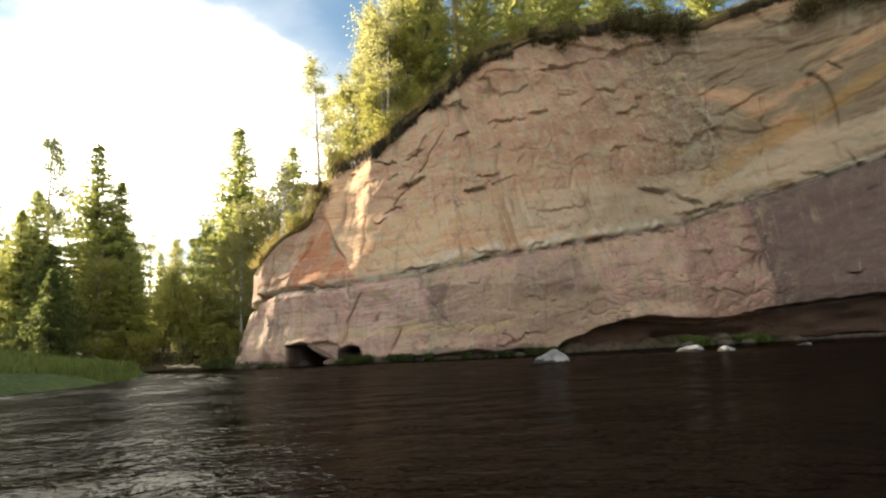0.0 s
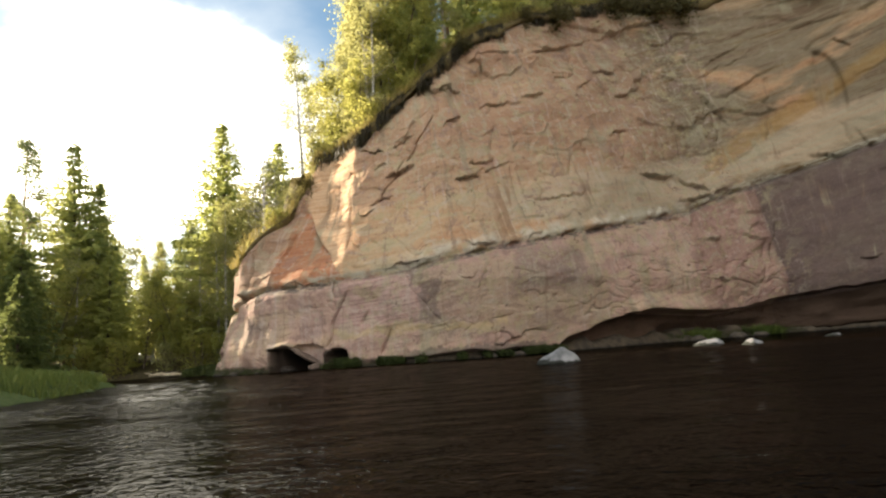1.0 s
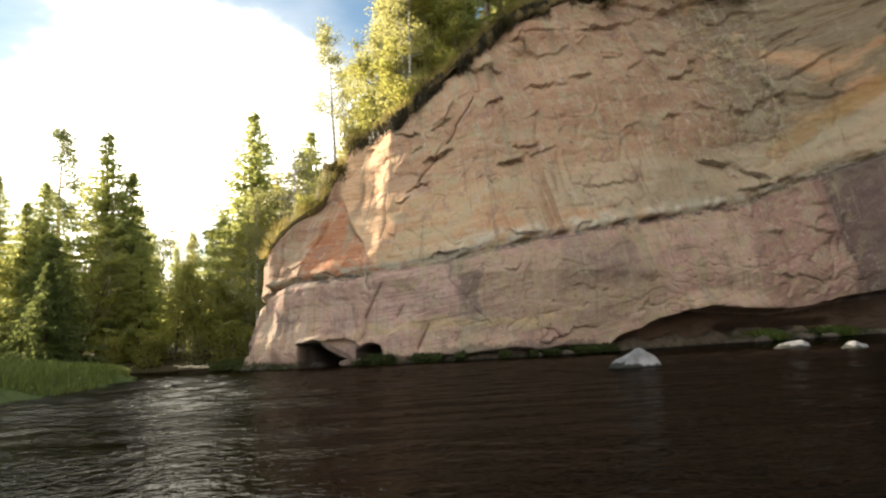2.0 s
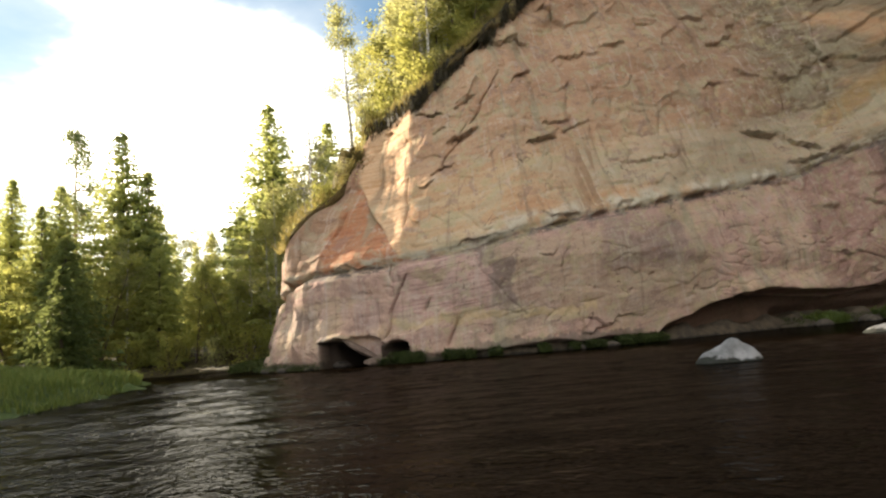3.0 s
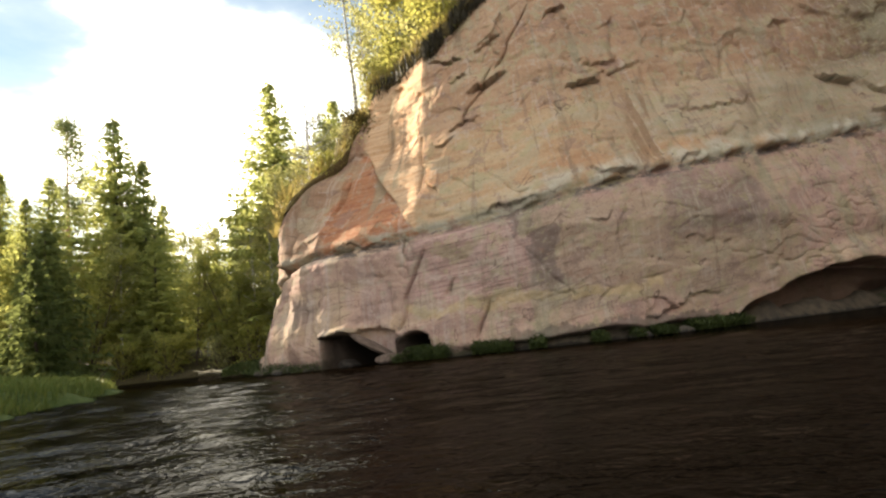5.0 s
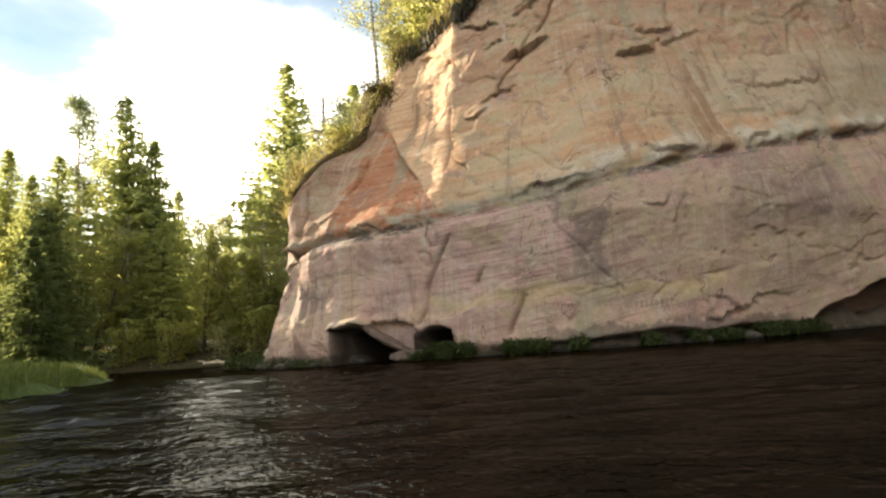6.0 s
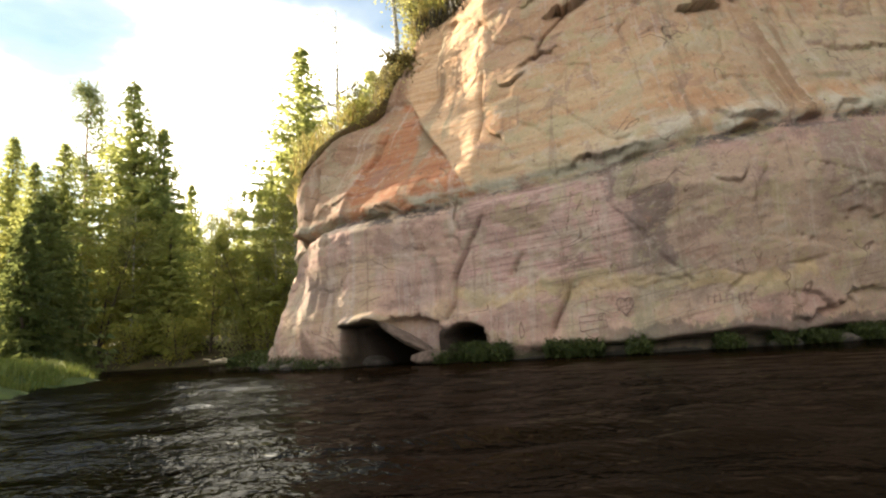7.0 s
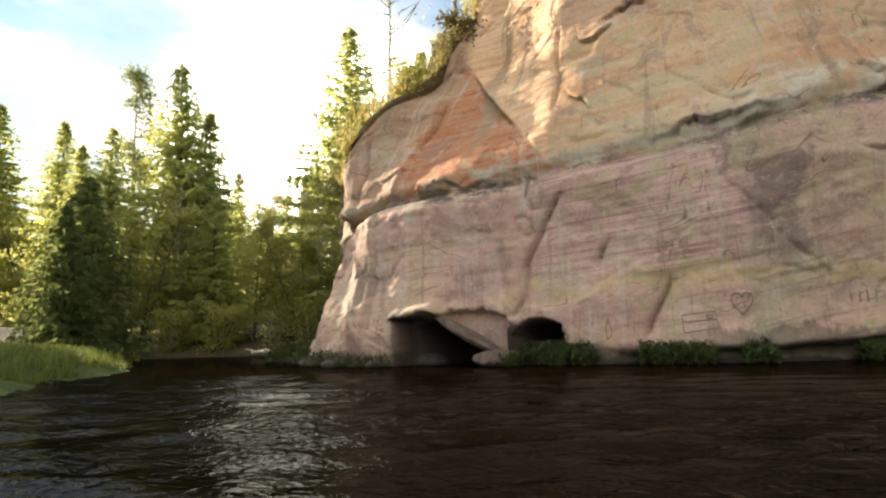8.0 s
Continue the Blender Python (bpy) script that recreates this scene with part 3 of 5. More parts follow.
BEDS_SEAM = [
    (30.6, 4.40, 32.1, 4.42, 0.18, 0.28, 0.12), (33.5, 4.72, 34.6, 5.00, 0.16, 0.25, 0.11), (37.0, 5.26, 39.4, 5.52, 0.12, 0.20, 0.09), (42.4, 5.95, 44.4, 6.15, 0.12, 0.20, 0.12), (44.4, 7.05, 48.6, 8.15, 0.24, 0.34, 0.18),
    (48.0, 5.45, 49.7, 5.0, 0.16, 0.30, 0.12), (48.5, 5.45, 49.5, 6.2, 0.12, 0.25, 0.10), (52.4, 9.9, 53.7, 9.3, 0.20, 0.35, 0.18), (27.4, 3.62, 29.4, 3.80, 0.08, 0.18, 0.10), (23.0, 3.42, 24.6, 3.44, 0.06, 0.16, 0.06),
]
BEDS_TAN = [
    (30.8, 7.34, 32.4, 7.72, 0.16, 0.40, 0.14), (32.2, 7.80, 34.5, 8.40, 0.14, 0.26, 0.10), (34.1, 6.48, 38.9, 7.34, 0.07, 0.20, 0.08), (27.3, 7.70, 28.9, 8.26, 0.16, 0.50, 0.24), (26.6, 6.62, 27.8, 6.74, 0.08, 0.24, 0.10),
    (26.1, 6.14, 26.9, 6.22, 0.07, 0.22, 0.08), (25.9, 4.95, 26.5, 4.3, 0.05, 0.16, 0.05), (27.7, 9.15, 28.9, 9.72, 0.14, 0.30, 0.12), (25.7, 9.36, 27.3, 9.12, 0.08, 0.26, 0.10), (26.6, 8.26, 27.4, 8.30, 0.06, 0.18, 0.08), (31.7, 8.14, 33.4, 8.60, 0.12, 0.24, 0.10), (30.7, 10.1, 32.3, 10.75, 0.14, 0.26, 0.12),
]
BEDS_HIGH = [
    (30.6, 12.2, 32.8, 12.5, 0.14, 0.24, 0.12), (33.5, 11.6, 36.1, 12.02, 0.20, 0.40, 0.16), (36.0, 12.05, 37.5, 12.55, 0.16, 0.30, 0.14), (37.6, 15.2, 43.4, 17.6, 0.28, 0.36, 0.20), (43.0, 17.5, 49.4, 20.8, 0.26, 0.36, 0.20),
    (42.0, 15.1, 44.2, 15.5, 0.14, 0.40, 0.20), (40.9, 10.7, 43.1, 11.35, 0.14, 0.28, 0.12), (43.0, 13.45, 45.4, 14.6, 0.16, 0.34, 0.18), (47.1, 18.15, 48.6, 18.3, 0.12, 0.24, 0.12), (38.6, 14.0, 40.6, 14.4, 0.10, 0.22, 0.10),
]
BEDS_CREAM = [
    (42.3, 8.62, 45.3, 8.48, 0.22, 0.46, 0.24), (45.0, 8.5, 47.2, 7.95, 0.22, 0.46, 0.26), (49.3, 14.0, 52.2, 16.2, 0.14, 0.26, 0.14), (48.9, 15.4, 51.8, 17.9, 0.14, 0.26, 0.14), (52.0, 20.6, 53.9, 21.2, 0.14, 0.26, 0.14),
    (48.6, 15.2, 49.9, 12.0, 0.16, 0.34, 0.20), (53.8, 17.1, 54.4, 16.0, 0.12, 0.24, 0.14), (54.1, 11.1, 54.5, 9.5, 0.14, 0.40, 0.20), (49.4, 16.4, 51.4, 18.5, 0.10, 0.20, 0.10),
]
PITS = [(34.35, 2.24, 0.05), (33.0, 2.02, 0.035), (38.9, 2.55, 0.05), (34.6, 1.55, 0.03), (43.55, 3.6, 0.07), (44.85, 4.16, 0.09), (32.05, 1.90, 0.04), (31.85, 1.96, 0.035), (45.0, 4.3, 0.05)]


def facets(x, y, seed):
    """Broken rock: flat, tilted faces round scattered centres; values about -1 to 1, and the distance to the nearest joint."""
    xi, yi = np.floor(x).astype(int), np.floor(y).astype(int)

    def h(a, b, k):
        n = (a * 374761393 + b * 668265263 + (seed * 31 + k) * 974711) & 0x7FFFFFFF
        n = ((n ^ (n >> 13)) * 1274126177) & 0x7FFFFFFF
        return ((n ^ (n >> 16)) & 0xFFFF) / 32767.5 - 1

    near, second, value = np.full(x.shape, 1e9), np.full(x.shape, 1e9), np.zeros(x.shape)
    for i in (-1, 0, 1):
        for j in (-1, 0, 1):
            a, b = xi + i, yi + j
            dx, dy = x - a - 0.5 - 0.46 * h(a, b, 1), y - b - 0.5 - 0.46 * h(a, b, 2)
            d = np.hypot(dx, dy)
            v = 0.55 * h(a, b, 3) + 0.8 * (dx * h(a, b, 4) + dy * h(a, b, 5))
            second = np.where(d < near, near, np.minimum(second, d))
            value = np.where(d < near, v, value)
            near = np.minimum(near, d)
    return value, second - near


def face_offset(s, z):
    """How far the rock stands out of the plain face, at places along it and heights."""
    h = z - seam_z(s)
    up = ease(h, 0.0, 0.25)
    d = 0.32 * bumpy(s / 5.0, z / 4.0, 3, 3) + 0.018 * bumpy(s / 0.35, z / 0.3, 11, 3, 0.6)
    ws, wz = s + 0.5 * bumpy(s / 1.7, z / 1.3, 13, 3), z + 0.35 * bumpy(s / 1.5, z / 1.2, 15, 3) - 0.16 * (s - 30)
    # broken blocks: strong high up and upstream, weak on the smooth tan wall and under the seam
    rough = up * np.clip(0.08 + 0.48 * ease(h, 2.6, 5.2) + 0.40 * bumpy(s / 6, z / 3, 17, 2) + 0.15 * ease(s, 37, 42), 0.10, 1.0)
    rough = np.maximum(rough, 0.55 * ease(s, 43.5, 45.5) * ease(s, 50.2, 49.8)) + (0.12 + 0.38 * ease(s, 23.0, 21.4)) * (1 - up) + 0.22 * up * ease(s, 23.4, 22.0)
    big, joint = facets(ws / 2.4, wz / 1.35, 5)
    small, crack = facets(ws / 0.85, wz / 0.5, 6)
    fine, _ = facets(ws / 0.33, wz / 0.2, 7)
    d += rough * (0.24 * big + 0.075 * small + 0.024 * fine)
    d -= rough * (0.16 * np.exp(-joint / 0.035) * ease(bumpy(s / 2, z / 1.5, 18, 2), -0.1, 0.5) + 0.04 * np.exp(-crack / 0.05))
    # thin beds that weather in and out
    bed = h + 0.10 * bumpy(s / 2.5, z / 1.5, 35, 3)
    d += (0.010 * lattice(s / 3.0, bed / 0.11, 36) + 0.016 * lattice(s / 5.0, bed / 0.35, 37)) * (0.8 + 0.2 * up)
    # hairline cracks that wander
    for seed, sx, sz in ((81, 3.1, 2.0), (82, 2.2, 3.0), (83, 4.0, 1.4)):
        n = bumpy((s + 0.4 * z) / sx, z / sz, seed, 4, 0.55)
        d -= 0.075 * ease(s, 23.0, 26.0) * np.exp(-np.abs(n) / 0.022) * ease(bumpy(s / 2.6, z / 2.0, seed + 10, 2), 0.15, 0.45)
    # the seam: upper beds jut over a crumbling groove
    rag = lattice(s / 0.8, 0 * s, 41) * 0.6 + lattice(s / 0.27, 0 * s, 43) * 0.4
    d += up * 0.10 - 0.13 * bell(h, -0.08 + 0.05 * rag, 0.09) * (0.7 + 0.7 * rag)
    d += 0.13 * ease(h, -0.02 + 0.05 * rag, 0.03 + 0.05 * rag) * ease(h, 0.34 + 0.2 * rag, 0.12 + 0.2 * rag) * ease(rag, -0.1, 0.35)
    # flat facets with sharp upright arrises round the corner
    d += np.interp(s, [18.3, 19.6, 20.5, 21.75, 21.83, 23.2, 24.2], [0, 0.14, -0.08, 0.20, 0.02, 0.10, 0]) * ease(h, 0.0, -0.12) * ease(z, 0.2, 0.8)
    d += np.interp(s, [18.5, 20.15, 20.95, 22.25, 22.33], [0, 0.16, -0.12, 0.14, 0]) * up
    # the north end: the lower block steps out, the rust-red bay stands back left of the sunny rib
    d += 0.16 * ease(s, 24.5, 21.0) * ease(h, 0.0, -0.12) + 0.08 * up * ease(s, 21.9, 20.9)
    d -= (0.18 * ease(s, 22.2, 20.6) + 0.10) * bell(h - 0.09 * lattice(s / 0.5, 0 * s, 44), 0.0, 0.13) * ease(s, 24.0, 22.0)
    d -= 0.10 * ease(s, 21.85, 21.80) * ease(h, 0.0, -0.1) * ease(z, 1.2, 1.9)
    jag = 0.05 * lattice(z / 0.5, 0 * z, 95) + 0.02 * lattice(z / 0.17, 0 * z, 96)
    edge = 23.65 + (5.92 - z) / 1.167 + jag
    bay = 0.80 * ease(s, 20.9, 22.3) * ease(z, 3.6, 5.4) * ease(s, edge + 0.04, edge - 0.03)
    slab_in = 0.42 * np.clip((25.7 - s) / np.maximum(25.7 - edge, 0.3), 0, 1) * ease(z, 3.9, 4.5) * ease(s, edge - 0.03, edge + 0.04)
    d -= (bay + slab_in) * ease(z, 7.0, 5.6) - rib_out(s + jag) * ease(z, 5.6, 7.0)
    d += 0.08 * bumpy(s / 0.9, z / 0.6, 77, 3) * bell(s, 24.6, 1.2) * ease(z, 4.4, 5.0)
    # slab with the dark slot under it, upstream
    slab = np.interp(s, [34.2, 34.7, 36.95, 38.6, 40.6, 42.75, 45.95, 48.75, 51.65, 55.4, 60.0], [0.15, 0.46, 1.10, 1.42, 1.55, 1.42, 1.36, 1.78, 2.08, 2.3, 2.3])
    slab = slab + 0.05 * lattice(s / 0.5, 0 * s, 51)
    d -= 1.3 * ease(s, 34.2, 35.2) * ease(z, slab + 0.03, slab - 0.08) * (0.75 + 0.25 * lattice(s / 1.2, z / 0.5, 52))
    d += 0.35 * ease(s, 36.0, 40.0) * ease(s, 46.5, 43.0) * ease(z, slab + 0.9, slab + 0.05) * ease(z, slab - 0.05, slab + 0.04)
    # low undercut along the water
    cut = 0.24 + 0.10 * lattice(s / 0.9, 0 * s, 53)
    d -= 0.45 * ease(s, 26.0, 28.0) * ease(z, cut + 0.06, cut - 0.10)
    # two caves
    r = np.hypot((s - 25.42 - 0.15 * (z - 0.4)) / 0.37, (z - 0.42) / 0.35) + 0.34 * lattice(s * 3.1, z * 3.3, 55) + 0.12 * lattice(s * 8, z * 8, 56)
    d -= 2.0 * ease(r, 1.02, 0.86)
    d += 0.22 * bell(s, 24.88, 0.16) * ease(z, 0.74, 0.60)
    nick = 0.08 * lattice(s * 5.0, z * 2, 57) + 0.05 * lattice(s * 13.0, z * 5, 58)
    roof = np.interp(s, [22.5, 22.7, 23.35, 23.55, 24.55, 24.8, 25.0], [0.86, 0.93, 0.95, 0.84, 0.26, 0.16, 0.05]) + nick
    inner = np.interp(s, [22.7, 22.95, 23.4, 23.55, 24.55, 24.8], [0.60, 0.80, 0.74, 0.72, 0.24, 0.05]) + nick
    mouth = ease(s, 22.48, 22.56) * ease(s, 24.95, 24.5)
    d -= 0.45 * mouth * ease(z, roof + 0.03, roof - 0.02)
    d -= 2.4 * mouth * ease(s, 22.78 + 0.35 * (0.7 - z), 22.92 + 0.35 * (0.7 - z)) * ease(z, inner + 0.03, inner - 0.05)
    d += 0.22 * ease(s, 22.3, 22.6) * ease(s, 23.7, 23.4) * ease(z, roof - 0.02, roof + 0.02) * ease(z, roof + 0.26, roof + 0.08)
    # shallow scooped wall above the leaning slab
    scoop = np.interp(s, [23.45, 23.7, 24.2, 24.6, 24.95], [0.93, 1.02, 1.05, 0.92, 0.66]) + nick
    d -= 0.30 * ease(s, 23.45, 23.60) * ease(s, 24.95, 24.80) * ease(z, scoop + 0.03, scoop - 0.04) * ease(z, roof - 0.03, roof + 0.06)
    # bosses near the brink whose shoulders catch the sun
    top = top_z(s)
    for s0, s1, big_out in ((30.6, 32.0, 0.40), (32.6, 34.2, 0.45)):
        d += big_out * np.clip((s - s0) / (s1 - s0 - 0.25), 0, 1) * ease(s, s1 + 0.25, s1 - 0.1) * np.clip((top - 0.25 - z) / 0.9, 0, 1) * ease(z, top - 2.6, top - 1.3)
    # shell-shaped scar with a curved rim
    rim = 53.25 + 0.75 * np.sqrt(np.clip(1 - ((z - 12.8) / 3.7) ** 2, 0, 1))
    d -= 0.30 * ease(s, 53.2, 53.3) * ease(s, rim + 0.04, rim - 0.04) * ease(z, 11.5, 13.4) * (z < 16.5)
    for s0, z0, wide in PITS:
        d -= 3.0 * wide * ease(np.hypot(s - s0, 1.2 * (z - z0)) / wide, 1.5, 0.6)
    for row in BEDS_LOW + BEDS_SEAM + BEDS_TAN + BEDS_HIGH + BEDS_CREAM:
        d += slit(s, z, *row)
    # upright joints
    for mid, low, high, sway in ((24.92, 0.8, 2.9, 0.85), (27.2, 0.35, 1.3, 0.36), (24.65, 1.2, 2.1, 0.06), (26.55, 1.55, 1.95, 0.12), (20.9, 3.5, 5.0, 0.1), (25.70, 4.6, 6.6, 0.0), (22.3, 4.2, 6.0, 0.1), (27.0, 6.6, 8.4, 1.25), (28.3, 8.3, 10.6, 1.9), (37.55, 8.1, 9.1, 0.4), (41.6, 9.3, 11.1, 0.7), (43.5, 9.3, 11.3, -0.3), (46.05, 10.0, 12.5, 0.4), (48.45, 11.3, 13.9, 0.5), (53.0, 13.5, 15.8, 0.15), (53.85, 10.0, 11.4, -0.2), (48.35, 2.5, 5.0, 1.2), (34.0, 5.0, 8.2, 0.1), (49.3, 3.4, 5.9, 0.85), (49.0, 11.0, 16.0, 0.5), (49.5, 16.6, 19.8, 0.4), (51.15, 11.0, 15.3, 0.55)):
        line = mid + sway * (z - low) / (high - low) + 0.12 * lattice(z * 1.7, 0 * z, int(mid * 3))
        d -= (0.16 * np.exp(-np.abs(s - line) / 0.025) + 0.07 * np.exp(-np.abs(s - line) / 0.10)) * ease(z, low - 0.1, low + 0.2) * ease(z, high + 0.2, high - 0.2)
    return d


def cliff_face():
    s = np.r_[np.arange(S_ALL[0], 12, 0.5), np.arange(12, 19, 0.07), np.arange(19, 33, 0.04), np.arange(33, 58, 0.065), np.arange(58, 62, 0.2), np.arange(62, S_ALL[-1], 0.6)]
    top = top_z(s) + 0.25
    rows = np.r_[np.linspace(0, 1, 130, endpoint=False), 1 + np.linspace(0, 1, 190)]
    S, V = np.meshgrid(s, rows, indexing="ij")
    Z = np.where(V < 1, -0.5 + V * 4.7, 4.2 + (V - 1) * (top[:, None] - 4.2))
    off = face_offset(S, Z) - lean_back(Z, S)
    # the brink rounds back under the turf
    off -= 0.5 * ease(Z, top[:, None] - 0.5, top[:, None])
    P = np.stack([at_s(S, LINE[:, 0]) + at_s(S, OUT[:, 0]) * off, at_s(S, LINE[:, 1]) + at_s(S, OUT[:, 1]) * off, Z], -1)
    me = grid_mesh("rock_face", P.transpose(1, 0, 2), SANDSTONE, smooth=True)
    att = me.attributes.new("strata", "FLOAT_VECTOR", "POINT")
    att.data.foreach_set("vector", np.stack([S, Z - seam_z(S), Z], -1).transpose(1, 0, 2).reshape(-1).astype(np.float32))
    return me


cliff = thing("sandstone_cliff", "tall banded red and cream sandstone cliff rising from the river", "cliff", kind="structure")
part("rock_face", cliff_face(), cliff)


# ---- ground, shores and the cliff's top ----
POOL = np.array([(-8, -60), (-5.6, 2), (-5.4, 7), (-6.2, 10.5), (-7.7, 14), (-9.8, 17.5), (-12.3, 21.5), (-15.8, 26.0), (-19.5, 28.6), (-25, 32.5), (-28, 36), (-24, 37.6), (-19.5, 37.8),
                 (-14, 38.2), (-9, 38), (0, 44), (32, 46), (40, 20), (34, -10), (40, -60)], float)


def shore(x, y):
    """Distance from the water's edge: positive on land, negative in the water."""
    best, inside = np.full(x.shape, 1e9), np.zeros(x.shape, bool)
    for a, b in zip(POOL, np.roll(POOL, -1, 0)):
        e = b - a
        t = np.clip(((x - a[0]) * e[0] + (y - a[1]) * e[1]) / (e @ e), 0, 1)
        best = np.minimum(best, np.hypot(x - a[0] - t * e[0], y - a[1] - t * e[1]))
        cross = ((a[1] > y) != (b[1] > y)) & (x < e[0] * (y - a[1]) / (e[1] + 1e-12) + a[0])
        inside ^= cross
    return np.where(inside, -best, best)


def ground_z(x, y):
    x, y = np.asarray(x, float), np.asarray(y, float)
    d = shore(x, y) + 0.35 * wave(x, y, 8, 5.0, 3)
    land = 0.28 * ease(d, -0.2, 0.7) + 0.15 * np.clip(d - 0.4, 0, 11) + 0.015 * np.clip(d - 11, 0, 400)
    land = land + 0.12 * wave(x, y, 9, 9.0, 3) * ease(d, 0.5, 4)
    return np.where(d > -0.2, land, 0) - 0.9 * ease(-d, 0.1, 2.5) - 0.05


gx = np.r_[-900, -600, -400, -250, -160, -110, np.arange(-80, -40, 2.5), np.arange(-40, 0, 0.4), np.arange(0, 40, 2.5), 50, 70, 110, 200, 400, 900]
gy = np.r_[-900, -500, -250, -120, -60, np.arange(-40, 0, 2.0), np.arange(0, 48, 0.4), np.arange(48, 90, 2.5), 110, 160, 250, 400, 900]
GX, GY = np.meshgrid(gx, gy)
ground = tagged(new("ground", grid_mesh("ground", np.stack([GX, GY, ground_z(GX, GY)], -1), MEADOW)), "grassy river bank and forest ground", "ground", kind="structure")

E_S = np.arange(S_ALL[0], S_ALL[-1], 0.4)
E_XY = edge_at(E_S)
E_OUT = np.stack([at_s(E_S, OUT[:, 0]), at_s(E_S, OUT[:, 1])], -1)


def behind(x, y):
    """Distance behind the brink (negative before it) and the place along it."""
    shape = np.shape(x)
    q = np.stack([np.ravel(x), np.ravel(y)], -1).astype(float)
    gap, best = np.empty(len(q)), np.empty(len(q), int)
    for n in range(0, len(q), 4000):
        d2 = ((q[n : n + 4000, None] - E_XY[None]) ** 2).sum(-1)
        best[n : n + 4000] = d2.argmin(1)
    rel = q - E_XY[best]
    side = -(rel * E_OUT[best]).sum(-1)
    gap = np.sign(side) * np.linalg.norm(rel, axis=1)
    return gap.reshape(shape), E_S[best].reshape(shape)


def plateau_z(x, y):
    d, s = behind(x, y)
    return top_z(s) + 0.16 * np.clip(d, 0, 25) + 0.25 * wave(np.asarray(x, float), np.asarray(y, float), 12, 6.0, 3) * ease(d, 0.3, 3)


def plateau():
    x, y = np.meshgrid(np.arange(-13, 62, 0.8), np.arange(-40, 80, 0.8))
    d, s = behind(x, y)
    z = top_z(s) + 0.16 * np.clip(d, 0, 25) + 0.25 * wave(x, y, 12, 6.0, 3) * ease(d, 0.3, 3)
    r, c = x.shape
    i = np.arange(r * c).reshape(r, c)
    quads = np.stack([i[:-1, :-1], i[:-1, 1:], i[1:, 1:], i[1:, :-1]], -1).reshape(-1, 4)
    keep = (d.reshape(-1)[quads] > 0.25).all(1)
    return mesh_of("forest_floor", np.stack([x, y, z], -1).reshape(-1, 3), quads[keep].tolist(), FOREST_FLOOR, True)


part("forest_floor", plateau(), cliff, "mossy forest floor on the cliff top")


def brink(s, off, dz):
    """A place by the brink: off metres behind the rock's own edge, dz over its top."""
    top = top_z(s)
    lip = np.interp(s, B_S, B_LIP)
    back = lean_back(top, s) - lip + off
    return np.stack([at_s(s, LINE[:, 0]) - at_s(s, OUT[:, 0]) * back, at_s(s, LINE[:, 1]) - at_s(s, OUT[:, 1]) * back, top + dz], -1)


B_S = np.arange(S_ALL[0], S_ALL[-1], 0.1)
B_LIP = np.maximum(face_offset(B_S, top_z(B_S) - 0.5), face_offset(B_S, top_z(B_S) - 0.2))
B_LIP = np.convolve(np.pad(B_LIP, 3, "edge"), np.ones(7) / 7, "valid")


def turf_strip():
    """The dark sod that hangs over the brink."""
    s = np.arange(S_ALL[0] + 1, S_ALL[-1] - 1, 0.09)
    prof = [(2.2, 0.42), (1.2, 0.40), (0.55, 0.36), (0.15, 0.30), (-0.08, 0.20), (-0.20, 0.06), (-0.25, -0.10), (-0.22, -0.26), (-0.10, -0.38), (0.15, -0.42), (0.6, -0.36)]
    k = np.arange(len(prof))
    Sg, Kg = np.meshgrid(s, k, indexing="ij")
    off, dz = np.array(prof)[Kg, 0], np.array(prof)[Kg, 1]
    thick = (0.15 + 0.85 * ease(Sg, 25.4, 27.0)) * (0.85 + 0.75 * lattice(Sg / 1.9, 0 * Sg, 60) + 0.45 * lattice(Sg / 0.6, 0 * Sg, 64))
    ragged = lattice(Sg / 0.9, Kg * 0.3, 61) + 0.6 * lattice(Sg / 0.26, Kg * 0.9, 62)
    off = off - np.where(off < 0.2, 0.16 * ragged, 0) + np.where(off < 0.2, 0.38, 0) * (1 - ease(Sg, 25.0, 26.6))
    dz = np.where(dz < 0, dz * thick * (1 + 0.3 * ragged), dz) + 0.06 * lattice(Sg / 0.25, Kg * 1.3, 63)
    return grid_mesh("turf_edge", brink(Sg, off, dz), TURF, True)


part("turf_edge", turf_strip(), cliff, "dark overhanging turf with roots")

